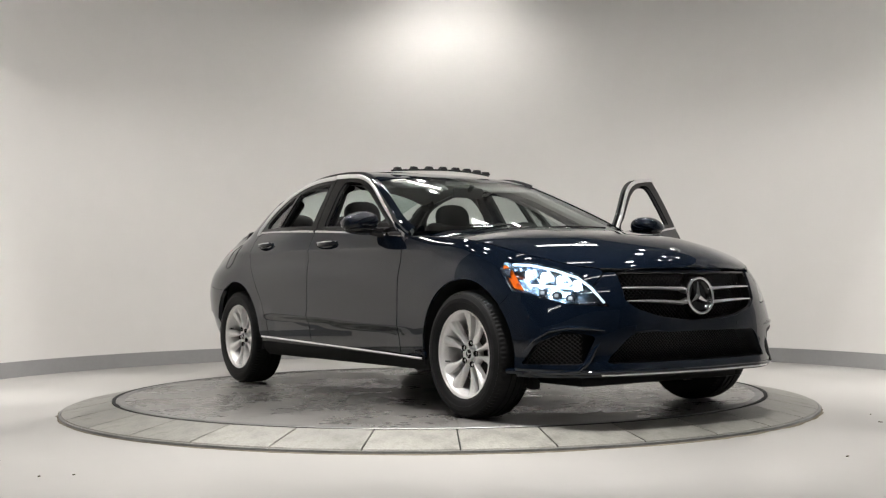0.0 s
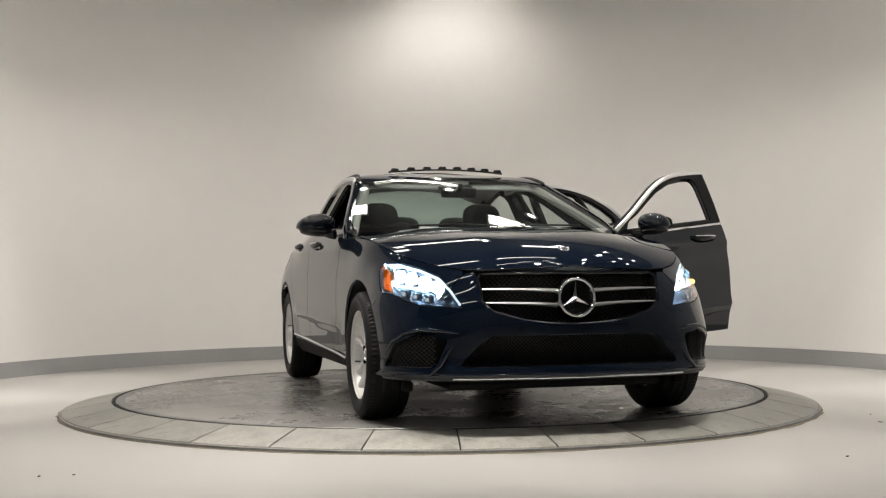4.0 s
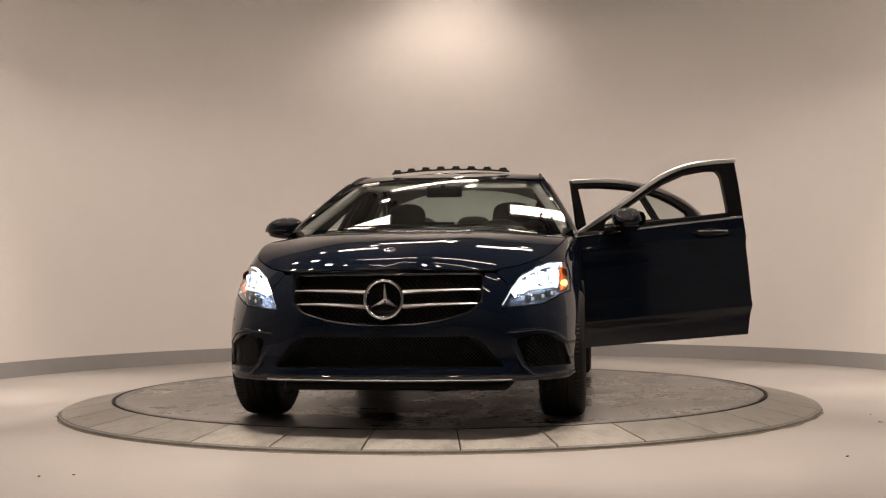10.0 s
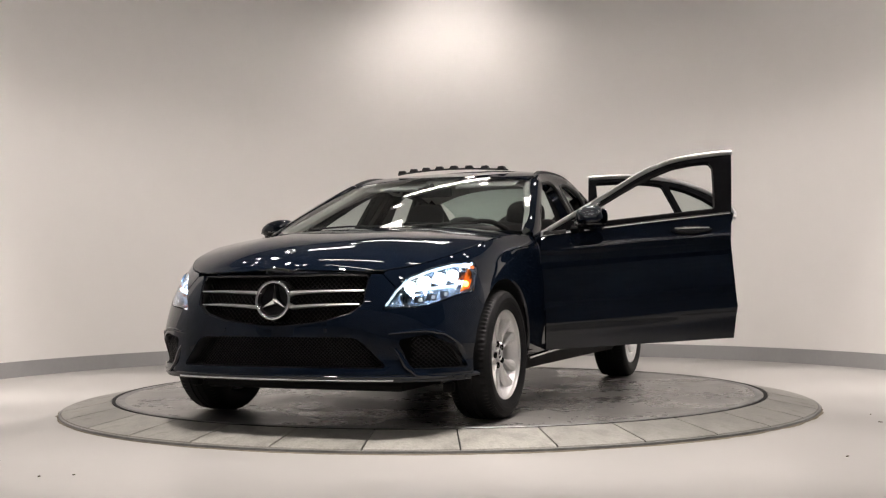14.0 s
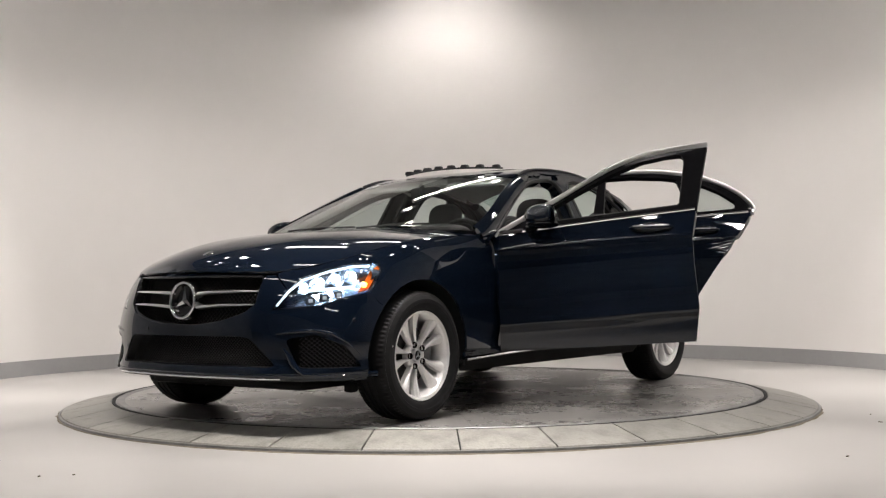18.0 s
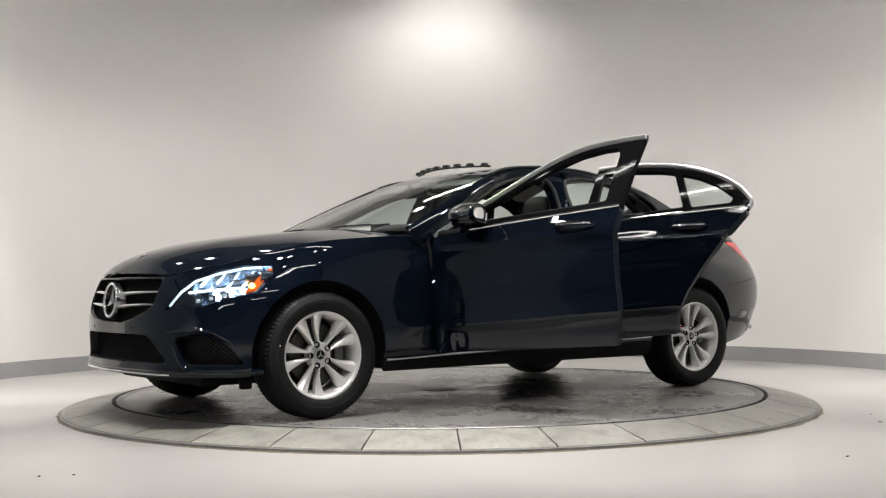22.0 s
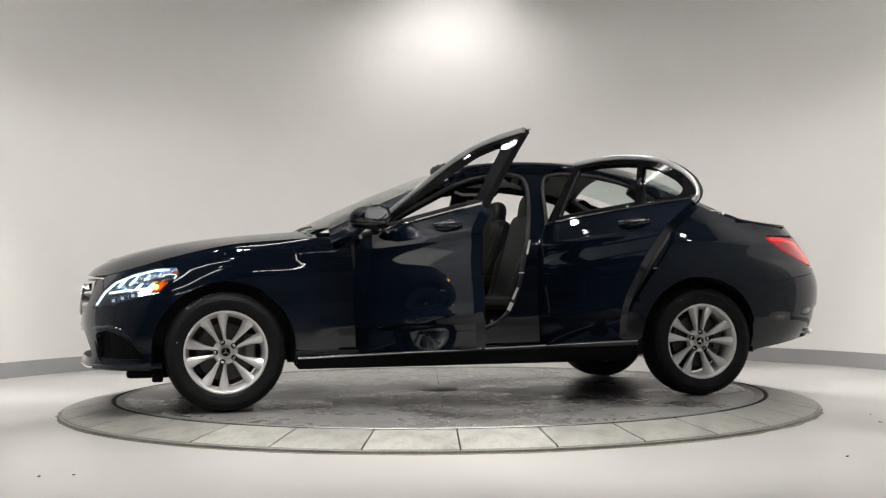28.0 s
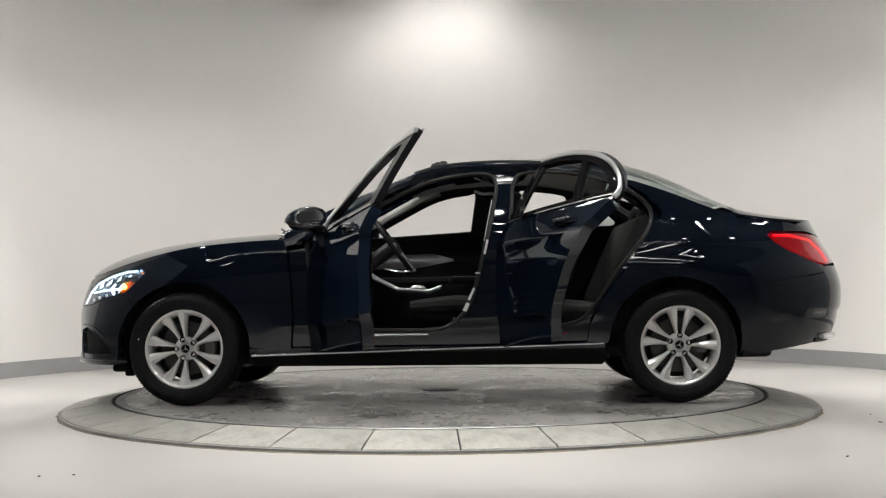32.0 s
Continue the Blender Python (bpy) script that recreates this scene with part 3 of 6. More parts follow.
INSET = {   # how far each station's section lies inside the plan line
    0.0: (0.14, 0.070, 0.085, 0.080, 0.080, 0.088, 0.114, 0.2, 0.3, 0.4, 0.5, 0.6),
    u_of_y(0.32): (0.15, 0.070, 0.082, 0.060, 0.055, 0.078, 0.112, 0.19, 0.29, 0.39, 0.5, 0.6),
    u_of_y(0.55): (0.08, 0.0, 0.015, 0.012, 0.018, 0.05, 0.10, 0.17, 0.27, 0.37, 0.5, 0.6),
    u_of_y(0.76): (0.02, -0.064, -0.058, -0.072, -0.042, -0.004, 0.066, 0.126, 0.2, 0.29, 0.41, 0.54),
    u_of_x(1.75): (0.04, -0.040, -0.038, -0.044, -0.042, -0.022, 0.026, 0.078, 0.15, 0.24, 0.36, 0.5),
    u_of_x(1.40): (0.06, 0.03, 0.02, 0.010, 0.002, 0.002, 0.014, 0.040, 0.075, 0.125, 0.20, 0.30),
    u_of_x(0.70): (0.050, 0.033, 0.022, 0.013, 0.010, 0.008, 0.010, 0.016, 0.026, 0.048, 0.078, 0.11),
    u_of_x(-0.60): (0.050, 0.033, 0.022, 0.013, 0.010, 0.006, 0.006, 0.010, 0.018, 0.034, 0.060, 0.10),
    u_of_x(-1.40): (0.05, 0.03, 0.02, 0.012, 0.004, 0.002, 0.006, 0.018, 0.042, 0.074, 0.118, 0.175),
    u_of_x(-1.95): (0.11, 0.075, 0.038, 0.006, -0.012, -0.016, 0.002, 0.046, 0.092, 0.140, 0.205, 0.28),
    u_rear(0.6): (0.18, 0.125, 0.055, -0.006, -0.030, -0.036, -0.010, 0.030, 0.068, 0.098, 0.135, 0.185),
    UMAX: (0.21, 0.14, 0.06, 0.0, -0.016, -0.014, 0.010, 0.042, 0.070, 0.088, 0.105, 0.118),
}
_US = sorted(INSET)
_SEC = [hermite(ZL, INSET[k]) for k in _US]


def _inset(u, z):
    i = 0
    while i < len(_US) - 2 and u > _US[i + 1]:
        i += 1
    t = (u - _US[i]) / (_US[i + 1] - _US[i])
    t = t * t * (3 - 2 * t) * 0.6 + t * 0.4
    a, b = _SEC[i](z), _SEC[i + 1](z)
    return a + (b - a) * t


def _blur(a, sigma, axis):
    """Gaussian smoothing along one axis, edges carried on in a straight line."""
    r = max(1, int(3 * sigma))
    k = np.exp(-0.5 * (np.arange(-r, r + 1) / sigma) ** 2)
    k /= k.sum()
    a = np.moveaxis(a, axis, 0)
    lo, hi = 2 * a[:1] - a[r:0:-1], 2 * a[-1:] - a[-2:-r - 2:-1]
    p = np.concatenate([lo, a, hi])
    out = sum(w * p[i:i + len(a)] for i, w in enumerate(k))
    return np.moveaxis(out, 0, axis)


# the insets as one smooth table over the way round and the height
_GU, _GZ = 0.0125, 0.006
_nu, _nz = int(UMAX / _GU) + 2, 166
_T = np.array([[_inset(min(i * _GU, UMAX), 0.14 + j * _GZ) for j in range(_nz)] for i in range(_nu)])
_full = np.concatenate([_T[60:0:-1], _T])
_T = _blur(_blur(_full, 7.0, 0), 3.0, 1)[60:].tolist()


def inset(u, z):
    a, b = min(max(u / _GU, 0), _nu - 1.001), min(max((z - 0.14) / _GZ, 0), _nz - 1.001)
    i, j = int(a), int(b)
    s, t = a - i, b - j
    A, B = _T[i], _T[i + 1]
    return (A[j] * (1 - t) + A[j + 1] * t) * (1 - s) + (B[j] * (1 - t) + B[j + 1] * t) * s


def soft(f, a, b, sigma):
    """A curve rounded off over about sigma metres."""
    xs = np.linspace(a, b, int((b - a) / 0.004) + 1)
    ys = _blur(np.array([f(float(x)) for x in xs]), sigma / 0.004, 0).tolist()
    h = (b - a) / (len(ys) - 1)

    def g(x):
        k = min(max((x - a) / h, 0), len(ys) - 1.001)
        i = int(k)
        return ys[i] + (ys[i + 1] - ys[i]) * (k - i)
    return g


def crease(x, z):
    """The shoulder line over the doors and the line above the sill."""
    k = min(max((1.25 - x) / 0.5, 0), 1) * min(max((x + 2.35) / 0.5, 0), 1)
    zc = 0.872 + (1.25 - x) * 0.020
    zl = 0.425 + (0.9 - x) * 0.035
    q = min(max((0.95 - x) / 0.3, 0), 1) * min(max((x + 1.0) / 0.2, 0), 1)
    up = -0.0065 * math.exp(-((z - zc) / 0.024) ** 2) + 0.006 * math.exp(-((z - zc + 0.065) / 0.045) ** 2)
    t = min(max((zl - z) / 0.035 + 0.5, 0), 1)
    return k * up + q * (0.009 * t * t * (3 - 2 * t) - 0.008 * math.exp(-((z - zl - 0.03) / 0.035) ** 2))


def skin(u, z, deep=0.0):
    """The outer skin by the way round the car (0 at the nose, positive on its left) and height."""
    s = -1 if u < 0 else 1
    x, y, nx, ny = plan(abs(u))
    d = inset(abs(u), z) + crease(x, z) + deep
    return (x - nx * d, s * (y - ny * d), z)


_zb = hermite((1.0, 0.80, 0.3, -0.3, -0.8, -1.3, -1.7, -2.3), (0.950, 0.962, 0.996, 1.030, 1.052, 1.064, 1.045, 1.0))
_zr = hermite((0.95, 0.80, 0.454, 0.14, -0.03, -0.2, -0.4, -0.6, -0.8, -1.0, -1.2, -1.4, -1.6, -1.75, -1.9, -2.1, -2.33),
              (0.955, 0.977, 1.162, 1.330, 1.386, 1.406, 1.414, 1.409, 1.386, 1.345, 1.295, 1.230, 1.155, 1.108, 1.078, 1.05, 1.03))
_zt = hermite((1.05, 0.95, 0.565, 0.13, -0.11, -0.29, -0.47, -0.65, -0.9, -1.15, -1.36, -1.53, -1.71, -1.83, -1.93, -2.06, -2.23, -2.35),
              (0.985, 1.03, 1.205, 1.374, 1.420, 1.446, 1.464, 1.475, 1.474, 1.444, 1.386, 1.312, 1.22, 1.163, 1.132, 1.110, 1.086, 1.066))
_hc = hermite((2.24, 2.2, 2.15, 2.05, 1.93, 1.75, 1.56, 1.37, 1.19, 1.0, 0.8), (0.70, 0.754, 0.798, 0.852, 0.893, 0.935, 0.964, 0.986, 1.002, 1.015, 1.026))
_he = hermite((2.2, 2.12, 2.06, 2.0, 1.9, 1.785, 1.67, 1.42, 1.2, 0.85, 0.7), (0.735, 0.748, 0.754, 0.766, 0.794, 0.826, 0.857, 0.912, 0.936, 0.955, 0.957))

_zb, _zr, _zt = soft(_zb, -2.6, 1.2, 0.05), soft(_zr, -2.6, 1.1, 0.03), soft(_zt, -2.6, 1.2, 0.035)
_hc, _he = soft(_hc, 0.7, 2.35, 0.035), soft(_he, 0.6, 2.35, 0.04)


def side(x, z, deep=0.0):
    """The left flank by length and height; above the belt it leans in with the windows."""
    zb = _zb(x)
    p = skin(u_of_x(x), min(z, zb), deep)
    if z <= zb:
        return p
    h = z - zb
    return (p[0], p[1] - h * (0.50 + 0.22 * h + 0.45 * min(max((-1.25 - x) / 0.45, 0), 1)), z)


def rail_y(x):
    return side(x, _zr(x))[1]


def top(x, y):
    """Windscreen, roof, rear screen and boot lid."""
    yr, zr, zt = max(rail_y(x), 0.2), _zr(x), _zt(x)
    return (x, y, zt - (zt - zr) * (abs(y) / yr) ** 2.4)


_wx = np.linspace(0.14, 0.95, 60)
_wz = [float(v) for v in np.polyfit(_wx, [_zt(float(x)) for x in _wx], 2)]


def screen(x, y):
    """The windscreen: an even, gently bowed sheet."""
    return (x, y, (_wz[0] * x + _wz[1]) * x + _wz[2] - 0.128 * y * y)


def hood_edge(x):
    u = u_of_x(min(x, 2.2))
    z = _he(x)
    lo, hi = 0.0, 2.4
    for _ in range(22):           # the point of the skin at this x
        m = (lo + hi) / 2
        if skin(m, z)[0] > x:
            lo = m
        else:
            hi = m
    return skin(hi, z)[1]


def bonnet(x, y):
    ye, hc, he = max(hood_edge(x), 0.12), _hc(x), _he(x)
    crease = 0.0030 * math.exp(-((abs(y) - 0.30 - 0.10 * (2.1 - x)) / 0.11) ** 2) * min(1, max(0, (2.1 - x) * 3))
    return (x, y, hc - (hc - he) * min(abs(y) / ye, 1.15) ** 2.3 + crease)


def arc(cx, cz, r, a0, a1, n):
    return [(cx + r * math.cos(radians(a0 + (a1 - a0) * i / n)), cz + r * math.sin(radians(a0 + (a1 - a0) * i / n))) for i in range(n + 1)]


AX = 1.42
ARCH = 0.382
LAMP = [(0.577, 0.576), (0.652, 0.665), (0.728, 0.722), (0.862, 0.762), (1.004, 0.789), (1.138, 0.790), (1.15, 0.765), (1.05, 0.655), (0.945, 0.637), (0.795, 0.592)]
# outlines on the flank (x, z)
F_SHUT = [(0.80, 0.312), (0.79, 0.5), (0.80, 0.7), (0.82, 0.86), (0.826, 0.945)]
B_SHUT = [(-0.272, 0.320), (-0.300, 0.5), (-0.288, 0.75), (-0.288, 0.88), (-0.315, 1.029)]
R_SHUT = [(-0.885, 0.345), (-0.905, 0.45), (-0.965, 0.575), (-1.065, 0.71), (-1.215, 0.90), (-1.33, 1.055)]
DOOR_TOP_F = [(0.80, 0.972), (0.62, 1.066), (0.454, 1.152), (0.30, 1.236), (0.14, 1.318), (-0.03, 1.375), (-0.2, 1.397), (-0.39, 1.406)]
DOOR_TOP_R = [(-0.398, 1.402), (-0.6, 1.400), (-0.8, 1.382), (-1.0, 1.338), (-1.15, 1.276), (-1.262, 1.203), (-1.33, 1.13), (-1.35, 1.088), (-1.335, 1.060)]


SUNROOF = rounded([(-0.12, 0.40), (-0.12, -0.40), (-0.50, -0.40), (-0.50, 0.40)], 0.05)


def build_body():
    for m in (False, True):
        s = " " if m else ""
        # front wing: from the door forward over the lamp
        def lip(u):
            z = 0.85
            for _ in range(12):
                z = _he(skin(u, z)[0]) - 0.003
            return (u, z)
        U = u_of_x
        fen = [(U(x) - 0.004, z) for x, z in F_SHUT] + [lip(float(u)) for u in np.linspace(U(0.86), 0.62, 22)]
        fen += [(0.592, 0.738)] + [(u, z + 0.005) for u, z in LAMP[1:6]] + [(1.155, 0.765), (1.058, 0.652), (U(1.738), 0.612)]
        fen += [(U(x), z) for x, z in arc(AX, 0.332, ARCH, 41, 180, 24)] + [(U(1.035), 0.335)]
        sheet("front_wing", fen, skin, M_PAINT, car, step=0.035, mirror=m)
        # rear wing with the rear pillar
        q = [(x - 0.005, z) for x, z in R_SHUT] + [(x - 0.005, z + 0.004) for x, z in DOOR_TOP_R[::-1][1:-1]]
        q += [(x, _zr(x) - 0.003) for x in (-0.62, -0.8, -1.0, -1.2, -1.4, -1.6, -1.75, -1.9, -2.1)] + [(-2.22, 1.036), (-2.29, 1.02), (-2.31, 0.985), (-2.14, 0.982), (-2.06, 0.982), (-2.008, 0.956), (-2.035, 0.914), (-2.095, 0.870), (-2.178, 0.826), (-2.25, 0.792), (-2.30, 0.776), (-2.282, 0.737), (-1.80, 0.672)]
        q += arc(-1.40, 0.337, 0.384, 122, 4, 20) + [(-1.0, 0.345)]
        sheet("rear_wing", q, lambda x, z: side(x, z), M_PAINT, car, step=0.04, flip=True, mirror=m)
        # sill below the doors
        low = lambda x, z: side(x, z, 0.006 if z > 0.3 else 0.006 + (0.3 - z) * 0.35)
        sill = [(1.040, 0.284), (1.042, 0.325), (0.79, 0.328), (-0.93, 0.338), (-0.985, 0.338), (-0.995, 0.318)]
        sheet("sill", sill, low, M_PAINT, car, step=0.04, flip=True, mirror=m)
        cover = [(1.02, 0.222), (1.045, 0.25), (1.040, 0.280), (-0.995, 0.314), (-1.0, 0.25), (-0.98, 0.222)]
        sheet("sill_cover", cover, low, M_NET, car, step=0.05, flip=True, mirror=m, label="black plastic sill cover")
        pts = [side(x, 0.290 + (0.96 - x) * 0.028, -0.003) for x in np.linspace(1.03, -0.985, 26)]
        if m:
            pts = [(p[0], -p[1], p[2]) for p in pts]
        part("sill_strip", tube(pts, 0.008, 8, flat=0.7), M_CHROME, car, "bright chrome strip along the sill")
    # bonnet
    edge = []
    for x in np.linspace(0.86, 2.05, 18):
        edge.append((float(x), hood_edge(x) - 0.003))
    edge += [(2.10, 0.43), (2.14, 0.31), (2.165, 0.19), (2.178, 0.08)]
    loop = edge + [(x, -y) for x, y in reversed(edge)] + [(0.99, -0.35), (1.01, 0.0), (0.99, 0.35)]
    sheet("bonnet", loop, bonnet, M_PAINT, car, step=0.045, label="navy metal bonnet with soft creases")
    # roof and screens
    r = [(x, 0.975 * rail_y(x)) for x in np.linspace(0.10, -1.12, 16)]
    r[0] = (0.125, 0.93 * rail_y(0.13))
    loop = r + [(x, -y) for x, y in reversed(r)]
    sheet("roof", loop[::-1], top, M_PAINT, car, holes=[SUNROOF], step=0.05, flip=False)
    w = [(x, 0.965 * rail_y(x)) for x in np.linspace(0.80, 0.135, 12)]
    loop = [(0.97, 0.0), (0.95, 0.35), (0.88, 0.62)] + w + [(x, -y) for x, y in reversed(w)] + [(0.88, -0.62), (0.95, -0.35)]
    sheet("windscreen", loop, screen, M_GLASS, car, step=0.05, thick=0, label="clear tinted windscreen glass").visible_shadow = False
    for sg in (1, -1):          # pillar cover between the glass and the door aperture
        bm = bmesh.new()
        rows = []
        for x in np.linspace(0.84, 0.11, 24):
            x = float(x)
            yr = rail_y(x)
            a = Vector(screen(x, sg * 0.955 * yr))
            b = Vector(side(x, _zr(x) - (0.058 if sg > 0 else 0.024), -0.004))
            b.y *= sg
            mid = a.lerp(b, 0.5) + Vector((0.004, sg * 0.015, 0.016))
            rows.append([bm.verts.new(p) for p in (a + Vector((0, 0, -0.015)), a + Vector((0, 0, 0.005)), a.lerp(mid, 0.55) + Vector((0, sg * 0.003, 0.007)), mid, mid.lerp(b, 0.5) + Vector((0, sg * 0.006, 0.005)), b)])
        for A, B in zip(rows, rows[1:]):
            for i in range(5):
                bm.faces.new((A[i], A[i + 1], B[i + 1], B[i]))
        part("screen_pillar", bm, M_PAINT, car, "navy windscreen pillar", angle=60)
    w = [(x, 0.90 * rail_y(x)) for x in np.linspace(-1.14, -1.78, 9)]
    loop = w + [(-1.80, 0.3), (-1.81, 0.0), (-1.80, -0.3)] + [(x, -y) for x, y in reversed(w)]
    sheet("rear_screen", loop, top, M_GLASS, car, step=0.05, thick=0, label="tinted rear screen glass").visible_shadow = False
    # boot lid
    w = [(-1.815, 0.60)]
    for k in np.linspace(u_of_x(-1.93), UMAX, 14):
        p = skin(float(k), 1.05, 0.004)
        w.append((p[0], p[1]))
    loop = w + [(x, -y) for x, y in reversed(w[:-1])]
    sheet("boot_lid", loop, top, M_PAINT, car, step=0.05)


def bumper_outline():
    """Front bumper by (u, z), left half from the wheel arch to the middle."""
    U = u_of_x
    left = [(U(1.80), 0.236)] + [(U(x), z) for x, z in arc(AX, 0.332, 0.378, -4, 41, 8)] + [(U(1.738), 0.606), (1.062, 0.648)]
    left += [(u, z - 0.005) for u, z in (LAMP[7], LAMP[8], LAMP[9], LAMP[0])] + [(LAMP[0][0] - 0.006, LAMP[0][1])] + [(u - 0.007, z) for u, z in LAMP[1:2]] + [(0.585, 0.735), (0.53, 0.738)]
    left += [(0.515, 0.715), (0.497, 0.66), (0.485, 0.60), (0.42, 0.555), (0.28, 0.517), (0.14, 0.500)]
    return left


def build_front():
    L = bumper_outline()
    loop = L + [(0.0, 0.495)] + [(-u, z) for u, z in reversed(L)] + [(-u_of_y(0.5), 0.236), (0, 0.236), (u_of_y(0.5), 0.236)]
    a, b = u_of_y(0.44), u_of_y(0.57)
    mid = rounded([(a, 0.445), (-a, 0.445), (-b, 0.30), (b, 0.30)], 0.05)
    w = [(0.635, 0.432), (0.775, 0.456), (0.905, 0.405), (0.995, 0.297), (0.70, 0.297)]
    sidein = rounded(w, 0.03)
    sheet("front_bumper", loop, skin, M_PAINT, car, holes=[mid, sidein, [(-u, z) for u, z in sidein]], step=0.035, thick=0.03, flip=False)


build_body()
build_front()


# ---- doors and the frame round them ----
def flank(m):
    """The flank of one side: the left, or its mirror image."""
    return (lambda x, z, d=0.0: (lambda p: (p[0], -p[1], p[2]))(side(x, z, d))) if m else side


def flow(pts, n=5):
    """A smooth line through points."""
    q = [Vector(p) for p in pts]
    q = [q[0] * 2 - q[1]] + q + [q[-1] * 2 - q[-2]]
    out = []
    for i in range(1, len(q) - 2):
        p0, p1, p2, p3 = q[i - 1:i + 3]
        for k in range(n):
            t = k / n
            out.append(tuple(0.5 * ((2 * p1) + (p2 - p0) * t + (2 * p0 - 5 * p1 + 4 * p2 - p3) * t * t + (3 * p1 - p0 - 3 * p2 + p3) * t ** 3)))
    return out + [tuple(q[-2])]


DOOR_TOP_F = flow(DOOR_TOP_F, 4)
DOOR_TOP_R = flow(DOOR_TOP_R, 4)


def line_on(f, pts, d=0.0, step=0.05):
    out = []
    for (x0, z0), (x1, z1) in zip(pts, pts[1:]):
        k = max(1, int(math.hypot(x1 - x0, z1 - z0) / step))
        out += [f(x0 + (x1 - x0) * i / k, z0 + (z1 - z0) * i / k, d) for i in range(k)]
    out.append(f(*pts[-1], d))
    return out


def blob(size, m=None, seg=20, rings=12, power=1.0):
    bm = bmesh.new()
    bmesh.ops.create_uvsphere(bm, u_segments=seg, v_segments=rings, radius=1.0)
    for v in bm.verts:
        v.co = Vector([math.copysign(abs(c) ** power, c) * s for c, s in zip(v.co, size)])
    if m is not None:
        bmesh.ops.transform(bm, matrix=m, verts=bm.verts)
    return bm


def handle(door, m, x0, x1, z):
    f = flank(m)
    mid = (x0 + x1) / 2
    n = 12
    pts, rad = [], []
    for i in range(n + 1):
        t = i / n
        x = x0 + (x1 - x0) * t
        lift = -0.036 * (math.sin(math.pi * t) ** 0.5 if 0 < t < 1 else 0) + 0.004
        pts.append(f(x, z + 0.008 * t, lift))
        rad.append(0.009 + 0.007 * math.sin(math.pi * min(1, t * 1.1) * 0.9 + 0.1))
    h = part("door_handle", tube(pts, rad, 10, flat=0.75), M_PAINT, door, "navy door handle with a chrome upper edge")
    part("handle_strip", tube([Vector(p) + Vector((0, (-1 if m else 1) * 0.006, 0.011)) for p in pts[1:-1]], 0.005, 8), M_CHROME, door, "chrome strip on the handle")
    # black blob paints in the shade of the recess, itself body colour
    c = f(mid, z - 0.004, 0.003)
    part("recess_shade", blob((abs(x1 - x0) * 0.42, 0.012, 0.036), Matrix.Translation(c)), M_GLOSSBLACK, door, "gloss black blob, painted shade of the handle recess")


def door_mirror(door, m):
    s = -1 if m else 1
    body = blob((0.086, 0.118, 0.062), pose(0.505, s * 0.965, 1.050, s * -4, 0, s * -14), 32, 20, 0.86)
    for v in body.verts:          # cut flat towards the rear for the glass, slimmer and lower towards its outer end
        if v.co.x < 0.452:
            v.co.x = 0.452 + (v.co.x - 0.452) * 0.10
        t = min(max((s * v.co.y - 0.93) / 0.16, 0), 1)
        v.co.z -= 0.022 * t * t * (1 if v.co.z > 1.04 else -0.4)
    part("mirror_housing", body, M_PAINT, door, "navy wing mirror housing")
    part("mirror_base", blob((0.080, 0.104, 0.022), pose(0.506, s * 0.957, 1.000, s * 4, 0, s * -16), 28, 12, 0.85), M_GLOSSBLACK, door, "black lower shell")
    g = blob((0.004, 0.086, 0.043), pose(0.438, s * 0.962, 1.048, s * -4, 0, s * 9), 28, 16, 0.8)
    part("mirror_glass", g, M_CHROME, door, "silvered mirror glass")
    part("mirror_arm", tube([(0.60, s * 0.865, 0.985), (0.585, s * 0.885, 0.985), (0.55, s * 0.91, 0.995)], [0.03, 0.026, 0.024], 10, flat=0.8), M_GLOSSBLACK, door)
    part("indicator", tube([(0.530, s * 1.062, 1.036), (0.585, s * 1.005, 1.033), (0.612, s * 0.93, 1.028)], 0.007, 8), M_LENS, door, "clear side indicator strip")
    part("mirror_triangle", join(tube([(0.77, s * 0.842, 0.972), (0.64, s * 0.842, 0.978)], 0.012, 8), tube([(0.77, s * 0.842, 0.972), (0.64, s * 0.79, 1.045)], 0.012, 8)), M_PLASTIC, door)


HINGE_F = Matrix.Translation((0.73, 0.945, 0.6)) @ Matrix.Rotation(radians(-68), 4, "Z") @ Matrix.Rotation(radians(2.8), 4, "Y") @ Matrix.Translation((-0.73, -0.945, -0.6))
HINGE_R = Matrix.Translation((-0.333, 0.772, 0.595)) @ Matrix.Rotation(radians(-63.8), 4, "Z") @ Matrix.Rotation(radians(3.6), 4, "Y") @ Matrix.Translation((0.20, -0.90, -0.6))

WIN_F = [(0.60, 1.012), (0.56, 1.062), (0.454, 1.108), (0.30, 1.190), (0.14, 1.270), (-0.03, 1.330), (-0.16, 1.349), (-0.245, 1.350), (-0.262, 1.31), (-0.225, 1.058)]
WIN_R1 = [(-0.43, 1.358), (-0.6, 1.354), (-0.8, 1.332), (-0.885, 1.314), (-0.955, 1.088), (-0.40, 1.066)]
WIN_R2 = [(-0.925, 1.304), (-1.04, 1.266), (-1.15, 1.206), (-1.243, 1.130), (-1.23, 1.092), (-0.993, 1.087)]


